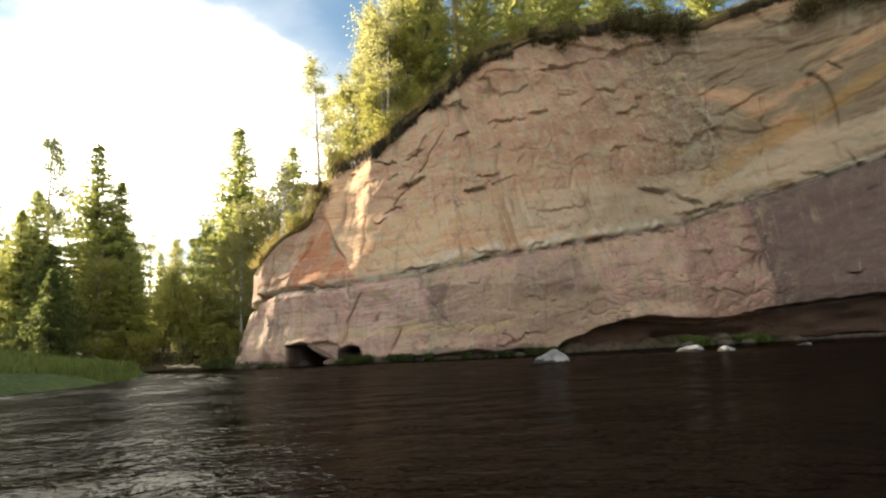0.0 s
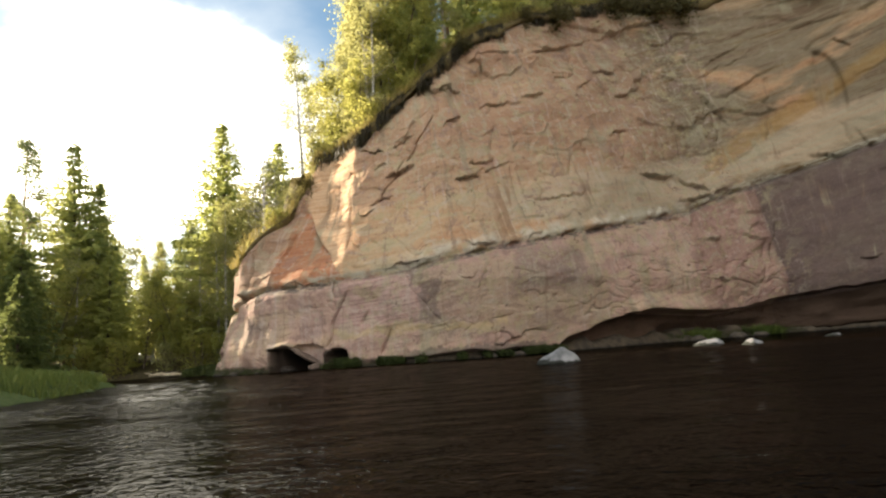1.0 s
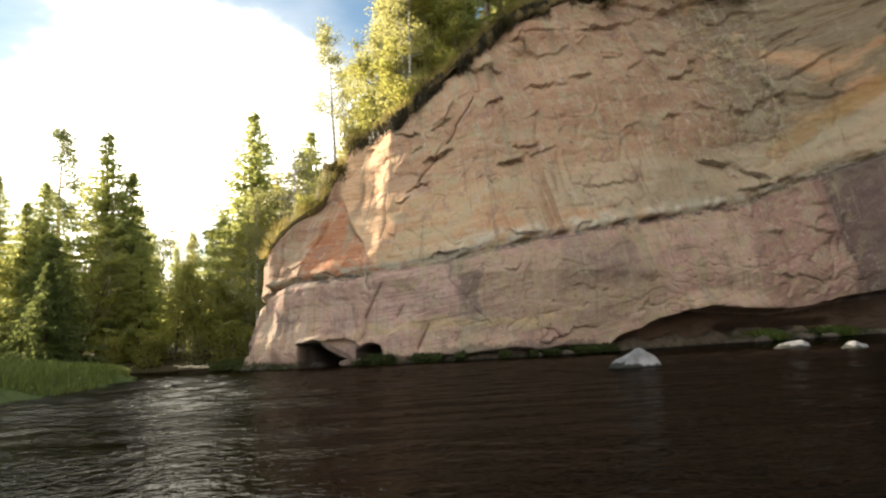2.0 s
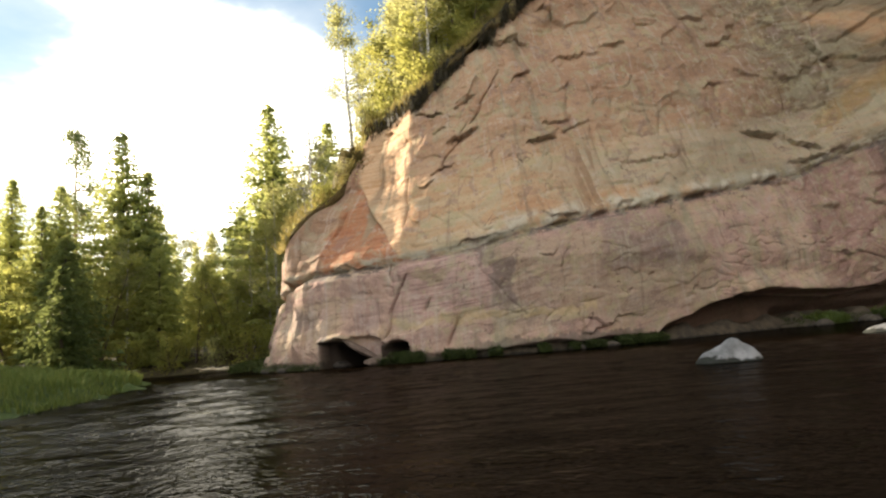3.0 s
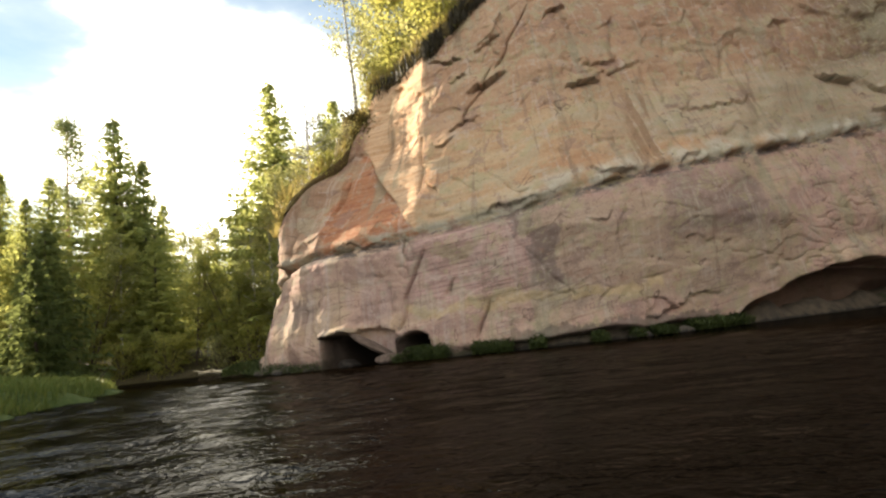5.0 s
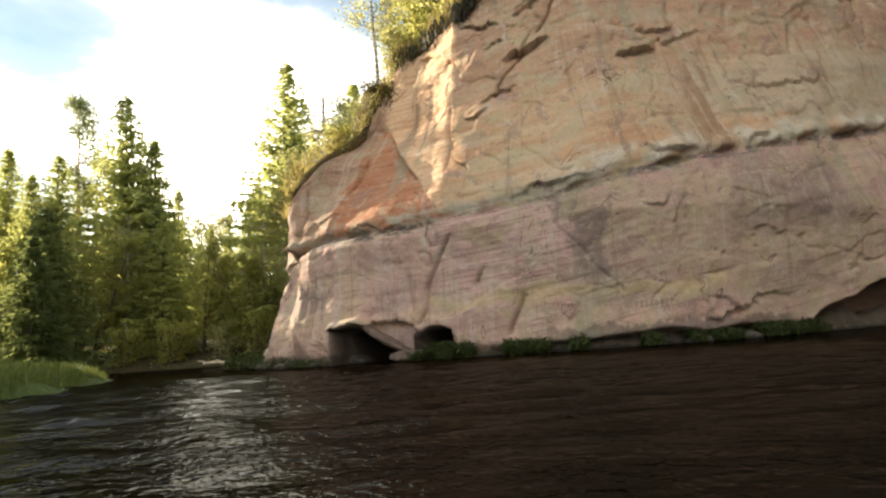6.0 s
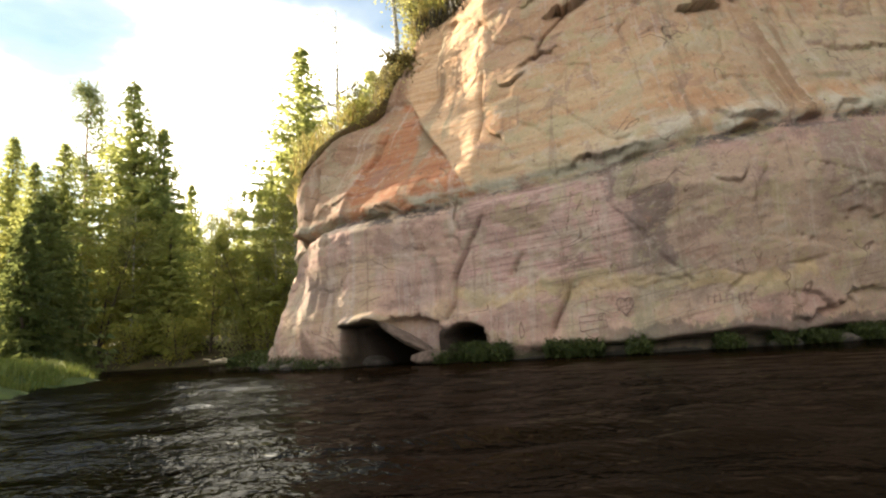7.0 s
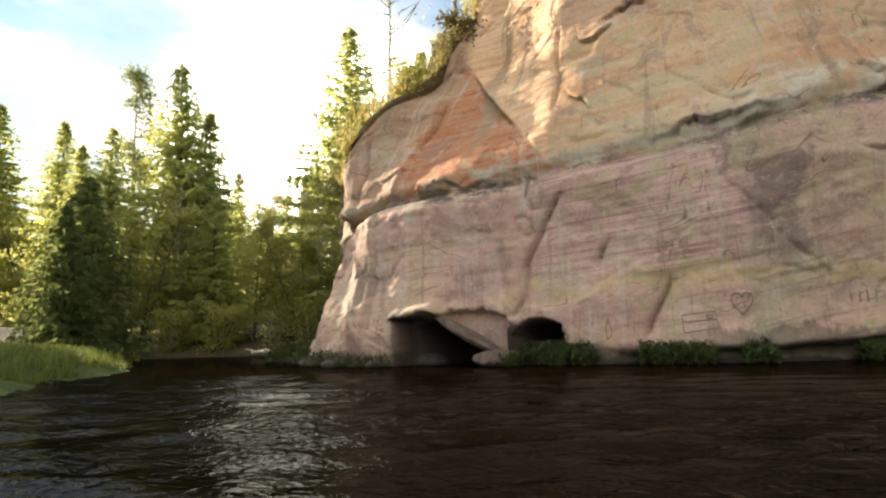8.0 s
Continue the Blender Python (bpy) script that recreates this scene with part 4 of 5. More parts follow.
# ---- river ----
def river():
    x = np.r_[-200, -120, -80, np.arange(-60, -16, 1.2), np.arange(-16, 12, 0.12), np.arange(12, 40, 0.6), 45, 60, 90, 160]
    y = np.r_[-200, -100, -60, -30, -15, np.arange(-8, 22, 0.095), np.arange(22, 42, 0.25), 45, 50, 60, 80, 120, 200]
    X, Y = np.meshgrid(x, y)
    rng = np.random.RandomState(4)
    Z = np.zeros_like(X)
    for _ in range(60):
        lam = np.exp(rng.uniform(np.log(0.22), np.log(0.85)))
        a = rng.normal(1.75, 0.55)
        kx, ky = np.cos(a) * 2 * np.pi / lam, np.sin(a) * 2 * np.pi / lam
        wob = 0.8 * lattice(X / (lam * 5), Y / (lam * 5), int(lam * 1000))
        Z += 0.0022 * lam**0.8 * np.sin(kx * X + ky * Y + rng.uniform(0, 6.28) + wob * 2.5)
    riffle = bell(X, -2.6, 2.8) * bell(Y + 0.25 * X, 9.0, 1.9) + 0.8 * bell(X, -5.6, 2.2) * bell(Y, 6.5, 2.2)
    rough = 0.34 + 0.26 * bumpy(X / 4.0, Y / 5.5, 71, 3) + 0.95 * riffle + 0.25 * ease(Y, 12, 15) + 0.55 * ease(X, 1.0, -4.0)
    calm = (ease(np.hypot(X, Y - 12), 34, 14) * 0.8 + 0.2) * (0.25 + 0.75 * ease(Y + 0.3 * X, 24, 17))
    rough = rough + 0.5 * ease(Y, 11.5, 14.0) * ease(Y + 0.3 * X, 21.0, 16.0)
    Z *= np.clip(rough, 0.12, 1.9) * calm
    return grid_mesh("river", np.stack([X, Y, Z], -1), WATER)


water = tagged(new("water", river()), "dark brown rippling river water", "river", kind="structure")


# ---- trees ----
def tube(points, radii, sides=7):
    """Rings along a line: vertices and faces of a tapered limb."""
    verts, faces = [], []
    for i, (p, r) in enumerate(zip(points, radii)):
        p = Vector(p)
        way = (Vector(points[min(i + 1, len(points) - 1)]) - Vector(points[max(i - 1, 0)])).normalized()
        a = way.orthogonal().normalized()
        b = way.cross(a)
        for k in range(sides):
            t = 2 * math.pi * k / sides
            verts.append(p + (a * math.cos(t) + b * math.sin(t)) * r)
    for i in range(len(points) - 1):
        for k in range(sides):
            k2 = (k + 1) % sides
            faces.append((i * sides + k, i * sides + k2, (i + 1) * sides + k2, (i + 1) * sides + k))
    return verts, faces


class Soup:
    """Vertices and faces gathered for one mesh."""

    def __init__(self):
        self.v, self.f = [], []

    def add(self, verts, faces):
        n = len(self.v)
        self.v += list(verts)
        self.f += [tuple(i + n for i in f) for f in faces]

    def mesh(self, name, material, smooth=False):
        return mesh_of(name, self.v, self.f, material, smooth)


def trunk_mesh(rng, height, radius, lean, material, name="trunk"):
    pts, rad, p = [], [], Vector((0, 0, -0.4))
    n = 10
    for i in range(n + 1):
        u = i / n
        pts.append(p.copy())
        rad.append(radius * (1 - 0.93 * u) * (1.35 if i == 0 else 1))
        p += Vector((lean[0] + rng.uniform(-0.03, 0.03), lean[1] + rng.uniform(-0.03, 0.03), 1)) * (height + 0.4) / n
    soup = Soup()
    soup.add(*tube(pts, rad, 8))
    return soup, pts


def on_line(pts, u):
    i = min(int(u * (len(pts) - 1)), len(pts) - 2)
    f = u * (len(pts) - 1) - i
    return pts[i].lerp(pts[i + 1], f)


def spruce(rng, height, spread, low=0.06, dense=1.0, ragged=0.25, leaf=None):
    """A spruce: trunk, bare lower boughs, and whorls of boughs hung with drooping sprays of needles."""
    wood, pts = trunk_mesh(rng, height, 0.011 * height + 0.04, (0, 0), SPRUCE_BARK)
    crown = Soup()
    z = low
    while z < 0.992:
        taper = (1 - z) ** 0.80
        reach = spread * taper * (0.60 + 0.40 * min(1, (z - low) / 0.14 + 0.3)) + 0.05
        for _ in range(max(4, int(rng.uniform(5.0, 8.0) * dense))):
            ang = rng.uniform(0, 2 * math.pi)
            length = reach * rng.uniform(1 - ragged - 0.25, 1 + ragged * 0.5)
            side = Vector((math.cos(ang), math.sin(ang), 0))
            across = Vector((-side.y, side.x, 0))
            base = on_line(pts, min(0.997, z + rng.uniform(-0.008, 0.008)))
            droop, lift = rng.uniform(0.15, 0.60) * (1 - 0.5 * z), rng.uniform(0.05, 0.30)
            steps = max(2, int(length / 0.24))
            for k in range(steps):
                u = (k + 0.7) / steps
                p = base + side * length * u + Vector((0, 0, length * (lift * u * u - droop * u)))
                size = (0.40 + 0.08 * (1 - u)) * (0.42 + 0.58 * taper)
                for sgn in (-1, 1):
                    tip = p + (across * sgn * rng.uniform(0.5, 1.1) + side * rng.uniform(0.2, 0.8)) * size + Vector((0, 0, -rng.uniform(0.1, 0.7) * size))
                    q = p + side * 0.20 * size + Vector((0, 0, rng.uniform(0, 0.06)))
                    r = p - side * 0.18 * size + Vector((0, 0, -rng.uniform(0.02, 0.14)))
                    crown.add((q, tip, r), ((0, 1, 2),))
                hang = p + (across * rng.uniform(-0.5, 0.5) + side * rng.uniform(-0.1, 0.4)) * size + Vector((0, 0, -rng.uniform(0.8, 1.7) * size))
                turn = (across * rng.uniform(-1, 1) + side * rng.uniform(-1, 1)) * size * 0.26
                crown.add((p - turn, hang, p + turn), ((0, 1, 2),))
            end = base + side * length * 1.05 + Vector((0, 0, length * (lift - droop)))
            back = base + side * length * 0.75 + Vector((0, 0, length * (lift * 0.56 - droop * 0.75)))
            crown.add((back + across * 0.08, end, back - across * 0.08), ((0, 1, 2),))
        z += rng.uniform(0.08, 0.34 if z < 0.5 else 0.20) / height / dense ** 0.5
    for _ in range(14):
        u, ang = rng.uniform(0.03, low + 0.14), rng.uniform(0, 6.28)
        b = on_line(pts, u)
        e = b + Vector((math.cos(ang), math.sin(ang), rng.uniform(-0.35, 0.1))) * rng.uniform(0.6, 1.6)
        wood.add(*tube([b, b.lerp(e, 0.5), e], [0.025, 0.015, 0.006], 4))
    return wood.mesh("trunk", SPRUCE_BARK, True), crown.mesh("crown", leaf or SPRUCE_LEAF)


def broadleaf(rng, height, spread, leaf, wood_mat, count=3600, size=0.17, first=0.28, stems=1, up=0.55):
    """A leafy tree: tapered trunk or stems, limbs, twigs, and leaves in uneven clumps."""
    wood, crown, ends = Soup(), Soup(), []
    for n in range(stems):
        lean = (rng.uniform(-0.05, 0.05), rng.uniform(-0.05, 0.05)) if stems == 1 else (rng.uniform(-0.28, 0.28), rng.uniform(-0.28, 0.28))
        h = height * rng.uniform(0.85, 1.0)
        one, pts = trunk_mesh(rng, h, 0.010 * height / stems**0.4 + 0.03, lean, wood_mat)
        wood.add(one.v, one.f)
        for _ in range(int(26 / stems) + 4):
            u = rng.uniform(first, 0.97)
            b, ang = on_line(pts, u), rng.uniform(0, 6.28)
            length = spread * (1.05 - 0.75 * abs(u - 0.45) / 0.55) * rng.uniform(0.5, 1.1)
            e = b + Vector((math.cos(ang), math.sin(ang), rng.uniform(0.1, 2 * up))) * length
            m = b.lerp(e, 0.5) + Vector((rng.uniform(-0.2, 0.2), rng.uniform(-0.2, 0.2), -0.08 * length))
            wood.add(*tube([b, m, e], [0.012 * length + 0.018, 0.009 * length + 0.01, 0.005], 5))
            ends += [(b.lerp(e, t), 0.22 + 0.16 * length * t) for t in (0.55, 0.75, 0.9, 1.0)]
    for _ in range(count):
        c, r = ends[rng.randrange(len(ends))]
        p = c + Vector((rng.gauss(0, r), rng.gauss(0, r), rng.gauss(-0.05, r * 0.8)))
        a = Vector((rng.gauss(0, 1), rng.gauss(0, 1), rng.gauss(0, 0.6))).normalized()
        b = a.orthogonal().normalized() * size * rng.uniform(0.35, 0.6)
        a = a * size * rng.uniform(0.6, 1.25)
        crown.add((p - a * 0.5, p + b, p + a * 0.6, p - b), ((0, 1, 2, 3),))
    return wood.mesh("trunk", wood_mat, True), crown.mesh("crown", leaf)


def pine(rng, height, spread):
    """A pine: long bare orange trunk, crooked upper limbs, tufts of needles."""
    wood, pts = trunk_mesh(rng, height, 0.012 * height + 0.03, (rng.uniform(-0.03, 0.03), 0.0), PINE_BARK)
    crown = Soup()
    for _ in range(38):
        u, ang = rng.uniform(0.50, 0.98), rng.uniform(0, 6.28)
        b = on_line(pts, u)
        length = spread * (1.06 - u) / 0.50 * rng.uniform(0.45, 1.0) + 0.12
        e = b + Vector((math.cos(ang), math.sin(ang), rng.uniform(-0.3, 0.6))) * length
        m = b.lerp(e, 0.5) + Vector((0, 0, rng.uniform(-0.2, 0.1)))
        wood.add(*tube([b, m, e], [0.05, 0.03, 0.01], 5))
        for t in (0.5, 0.68, 0.85, 1.0):
            c = b.lerp(e, t)
            for _ in range(22):
                d = Vector((rng.gauss(0, 1), rng.gauss(0, 1), abs(rng.gauss(0.2, 0.7)))).normalized()
                o = c + Vector((rng.gauss(0, 0.30), rng.gauss(0, 0.30), rng.gauss(0, 0.30)))
                w = d.orthogonal().normalized() * 0.05
                crown.add((o - w, o + w, o + d * rng.uniform(0.22, 0.42)), ((0, 1, 2),))
    return wood.mesh("trunk", PINE_BARK, True), crown.mesh("crown", PINE_LEAF)


rng = random.Random(11)
LEFT, FAR, TOP = "trees on the meadow side", "trees on the far bank", "trees on the cliff top"
SEED_TREES = {
    "spruce": [(spruce(rng, 17.0, 3.6, 0.08, 1.05, 0.24), 17.0), (spruce(rng, 17.0, 3.2, 0.12, 1.05, 0.28), 17.0), (spruce(rng, 17.0, 3.9, 0.06, 1.0, 0.28), 17.0)],
    "young": [(spruce(rng, 7.0, 2.3, 0.02, 1.4, 0.22, YOUNG_LEAF), 7.0), (spruce(rng, 7.0, 1.9, 0.03, 1.3, 0.25, YOUNG_LEAF), 7.0)],
    "pine": [(pine(rng, 18.0, 2.6), 18.0), (pine(rng, 18.0, 2.2), 18.0)],
    "birch": [(broadleaf(rng, 13.0, 2.3, BIRCH_LEAF, BIRCH_BARK, 4600, 0.15, 0.22), 13.0), (broadleaf(rng, 13.0, 2.0, BIRCH_LEAF, BIRCH_BARK, 4000, 0.14, 0.30), 13.0)],
    "alder": [(broadleaf(rng, 11.0, 2.4, ALDER_LEAF, SPRUCE_BARK, 4600, 0.20, 0.15, 2), 11.0), (broadleaf(rng, 11.0, 2.1, ALDER_LEAF, SPRUCE_BARK, 4200, 0.20, 0.12, 3), 11.0)],
    "bush": [(broadleaf(rng, 2.6, 0.9, ALDER_LEAF, SPRUCE_BARK, 1500, 0.13, 0.08, 4), 2.6), (broadleaf(rng, 2.6, 0.8, BIRCH_LEAF, SPRUCE_BARK, 1100, 0.12, 0.10, 4), 2.6)],
    "heath": [(broadleaf(rng, 1.6, 1.0, HEATH, DEAD_WOOD, 1900, 0.13, 0.05, 5, 0.15), 1.6), (broadleaf(rng, 1.6, 0.8, HEATH, DEAD_WOOD, 1500, 0.12, 0.05, 4, 0.1), 1.6)],
    "bare": [(broadleaf(rng, 6.0, 1.3, BIRCH_LEAF, BIRCH_BARK, 160, 0.12, 0.2, 1), 6.0)],
}
TREE_WORDS = {
    "spruce": ("spruce_tree", "tall dark green spruce with drooping boughs", "tree"),
    "young": ("young_spruce", "dense young spruce with boughs to the ground", "tree"),
    "pine": ("pine_tree", "tall pine with a bare orange trunk", "tree"),
    "birch": ("birch_tree", "slender birch with sunlit yellow-green leaves", "tree"),
    "alder": ("alder_tree", "leafy green alder with several dark stems", "tree"),
    "bush": ("bush", "low leafy bush on the bank", "bush"),
    "heath": ("hanging_shrub", "dark shrub hanging over the cliff brink", "bush"),
    "bare": ("sapling", "thin nearly leafless birch sapling", "tree"),
}


def plant(kind, x, y, z, height, turn, group, which=0, lean=(0, 0)):
    (trunk, crown), full = SEED_TREES[kind][which % len(SEED_TREES[kind])]
    name, label, cat = TREE_WORDS[kind]
    t = thing(name, label, cat, (x, y, z), group)
    k = height / full
    w = k * (1.55 if kind == "spruce" and group in (LEFT, FAR) else 1.25 if kind == "young" else 1.0)
    t.matrix_world = pose(x, y, z - 0.05, lean[0], lean[1], turn) @ Matrix.Diagonal((w, w, k, 1))
    part("trunk", trunk, t)
    part("crown", crown, t)
    return t


def on_ground(kind, x, y, height, group, which=0, lean=(0, 0)):
    return plant(kind, x, y, float(ground_z(np.array([x]), np.array([y]))[0]), height, rng.uniform(0, 360), group, which, lean)


def on_top(kind, s, off, height, group, which=0, lean=(0, 0)):
    x, y = edge_at(np.array([float(s)]), off)[0]
    z = float(plateau_z(np.array([x]), np.array([y]))[0])
    return plant(kind, x, y, z, height, rng.uniform(0, 360), group, which, lean)


for n, (kind, x, y, height) in enumerate([
    ("spruce", -29.6, 41.9, 17.0), ("spruce", -28.2, 43.0, 14.0), ("pine", -35.1, 43.8, 18.2), ("spruce", -33.5, 40.5, 13.0), ("spruce", -31.5, 37.0, 11.0), ("young", -22.6, 29.2, 5.6),
    ("young", -25.2, 32.0, 7.8), ("spruce", -36.0, 35.5, 13.0), 
    ("alder", -29.0, 38.8, 8.0), ("alder", -32.5, 36.0, 8.5), 
    ("birch", -27.6, 39.8, 9.0), ("spruce", -25.6, 40.4, 8.6), ("birch", -30.8, 39.6, 8.0), ("spruce", -37.6, 40.5, 13.5),
]):
    on_ground(kind, x, y, height, LEFT, n)
for n, (kind, x, y, height) in enumerate([
    ("spruce", -18.6, 43.4, 18.0), ("birch", -15.6, 41.0, 12.0), ("birch", -17.6, 40.6, 9.5), ("alder", -13.0, 40.5, 11.5), ("birch", -12.2, 43.5, 14.5), ("spruce", -15.0, 46.0, 16.5),
    ("alder", -19.6, 40.2, 6.5), ("alder", -21.4, 41.0, 6.0), ("pine", -22.5, 46.0, 10.5), ("pine", -24.0, 49.0, 11.0), ("spruce", -21.5, 50.0, 10.0), ("spruce", -19.5, 52.0, 9.5),
    ("alder", -23.0, 40.5, 7.0), ("birch", -20.8, 45.0, 8.5), ("bush", -16.5, 39.2, 2.2), ("bush", -20.5, 39.0, 2.0), ("bush", -23.5, 38.6, 2.4), ("bush", -13.5, 39.3, 2.6),
    ("alder", -11.8, 39.8, 9.0), ("birch", -16.6, 39.6, 11.0), ("birch", -14.4, 40.0, 12.5), ("birch", -13.4, 41.8, 14.0), ("birch", -18.8, 40.6, 8.5), ("birch", -12.9, 38.9, 7.5), ("pine", -27.0, 52.0, 10.0), ("birch", -24.5, 44.0, 9.0), ("spruce", -26.0, 56.0, 13.0), ("spruce", -22.5, 60.0, 12.0), ("spruce", -30.0, 54.0, 10.5),
    ("spruce", -18.0, 58.0, 12.0), ("bush", -26.0, 37.9, 2.2), ("bush", -22.0, 43.0, 3.2), ("bush", -24.5, 46.0, 3.6), ("alder", -25.5, 48.5, 6.0), ("bush", -20.0, 46.5, 3.6), ("bush", -22.8, 51.0, 3.8), ("birch", -14.0, 44.5, 13.0), ("alder", -16.5, 44.0, 10.0),
]):
    on_ground(kind, x, y, height, FAR, n)
for n, (kind, s, off, height) in enumerate([
    ("birch", 23.2, 5.5, 8.5), ("birch", 23.6, 3.6, 9.0), ("birch", 24.3, 2.4, 10.0), ("birch", 25.6, 1.8, 8.5), ("birch", 26.6, 2.8, 10.5), ("alder", 25.0, 1.2, 4.5),
    ("spruce", 29.6, 2.2, 10.5), ("alder", 28.2, 1.5, 5.0), ("birch", 27.6, 4.6, 12.0), ("pine", 31.6, 2.4, 16.0), ("pine", 32.8, 3.2, 17.0), ("birch", 31.0, 1.4, 6.0),
    ("pine", 34.6, 2.8, 16.0), ("birch", 33.6, 1.6, 7.0), ("spruce", 36.0, 2.6, 11.0), ("pine", 37.6, 3.6, 16.0), ("spruce", 39.0, 2.4, 11.0), ("spruce", 41.4, 2.2, 11.0), ("pine", 42.5, 4.0, 16.0),
    ("spruce", 44.5, 2.6, 12.0), ("spruce", 47.5, 3.0, 13.0), ("spruce", 51.0, 2.4, 12.0), ("spruce", 55.0, 3.0, 13.0), ("spruce", 60.0, 3.0, 13.0),
    ("spruce", 36.0, 7.5, 14.0), ("spruce", 40.0, 8.0, 14.0), ("bare", 18.4, 0.9, 4.5), ("bare", 20.2, 1.0, 5.0), ("bare", 22.0, 0.9, 4.0),
    ("bush", 16.2, 0.7, 1.6), ("bush", 17.4, 0.8, 1.4), ("bush", 19.2, 0.6, 1.3), ("bush", 22.4, 0.6, 1.4), ("bush", 26.8, 0.7, 1.3), ("bush", 28.6, 0.6, 1.4), ("bush", 34.4, 0.7, 1.6),
    ("bush", 37.4, 0.6, 1.6), ("bush", 39.8, 0.6, 1.5), ("bush", 42.4, 0.6, 1.6), ("bush", 45.4, 0.5, 1.6), ("spruce", 43.0, 1.6, 8.0), ("spruce", 46.2, 1.5, 8.0), ("spruce", 49.2, 1.6, 8.0), ("birch", 14.5, 3.0, 7.5),
    ("birch", 24.9, 3.4, 9.0), ("birch", 26.0, 1.4, 7.5), ("alder", 23.4, 2.2, 6.0), ("birch", 24.1, 2.0, 6.5), ("alder", 26.2, 2.2, 6.5), ("birch", 25.2, 2.6, 8.0), ("bush", 20.9, 0.5, 1.2), ("bush", 21.5, 0.5, 1.5), ("heath", 21.9, 0.4, 0.9), ("bush", 22.2, 0.8, 1.8), ("bush", 23.6, 1.0, 2.2), ("bush", 24.8, 0.9, 2.4), ("bush", 25.8, 0.8, 2.0), ("birch", 22.9, 3.4, 7.0), ("alder", 27.2, 2.6, 8.0), ("heath", 17.6, 0.45, 0.6), ("heath", 19.4, 0.4, 0.7), ("heath", 20.8, 0.4, 0.6), ("heath", 27.4, 0.3, 0.7), ("heath", 30.0, 0.3, 0.8),
    ("birch", 12.0, 3.5, 9.0), ("alder", 9.0, 3.0, 9.0), ("birch", 16.0, 6.0, 8.0), ("spruce", 12.0, 8.0, 12.0),
]):
    on_top(kind, s, off, height, TOP, n)
for n, (s, drop, height) in enumerate([(33.4, 0.2, 1.0), (38.2, 0.2, 1.2), (40.6, 0.3, 1.5), (41.8, 0.3, 1.2), (45.2, 0.5, 2.1), (46.6, 0.6, 2.0), (48.2, 0.5, 2.2), (49.4, 0.9, 2.2), (53.6, 2.2, 2.4), (54.6, 2.8, 2.6), (55.6, 3.0, 2.6)]):
    x, y, z = brink(np.array([s]), np.array([0.1]), np.array([0.1 - drop]))[0]
    ox, oy = float(at_s(s, OUT[:, 0])), float(at_s(s, OUT[:, 1]))
    plant("heath", float(x), float(y), float(z), 0.78 * height, math.degrees(math.atan2(oy, ox)), "shrubs hanging from the brink", n, (0, 62))

# unseen spruces left of view, added to shade the river, bank and boulders
for n, (x, y, height) in enumerate([(-37, 5.5, 20), (-38, 9.5, 20), (-37, 12.5, 21), (-38, 15.5, 21), (-37, 18.5, 21), (-38, 21.5, 21), (-38, 24, 21), (-34, 4, 18), (-32, 8, 19), (-33.5, 11, 20), (-31.5, 14, 19), (-33, 17, 20), (-32, 20, 19.5), (-34, 22.5, 20), (-36, 25, 20), (-33.5, 25.2, 16), (-36, 28, 16), (-34.5, 27.0, 15.5), (-35, 29.2, 15), (-33, 23.4, 16)]):
    on_ground("spruce", x, y, height, "forest edge beyond the meadow", n)
# the rest of the forest behind them
fill = random.Random(23)
placed = []
while len(placed) < 62:
    x, y = fill.uniform(-75, -2), fill.uniform(24, 85)
    d = float(shore(np.array([x]), np.array([y]))[0])
    gap = -x / (y + 4)
    if d < (6.5 if y > 36 else 12) or (x > -12 and y < 46) or any((x - a) ** 2 + (y - b) ** 2 < 7 for a, b in placed):
        continue
    if x > -9 - (y - 46) * 0.1 and y < 60 or -(x + 2.5) > 1.6 * (y - 13.4) or x < -30 and y < 58:
        continue
    open_gap = 0.40 < gap < 0.56
    if open_gap and fill.random() < 0.7:
        continue
    placed.append((x, y))
    height = fill.uniform(8, 11) if open_gap else fill.uniform(6.0, 8.5) if x > -30 and y < 64 else fill.uniform(11, 17)
    kind = fill.choice(["spruce", "spruce", "spruce", "pine", "birch", "alder"])
    if kind == "alder":
        height *= 0.7
    on_ground(kind, x, y, height, LEFT if x < -26 else FAR, len(placed))
bushes = 0
while bushes < 30:
    x, y = fill.uniform(-60, -9), fill.uniform(22, 60)
    d = float(shore(np.array([x]), np.array([y]))[0])
    if 1.0 < d < 12 and (y > 37.5 or x < -27):
        on_ground("bush", x, y, fill.uniform(1.5, 3.6), "bushes under the trees", bushes)
        bushes += 1

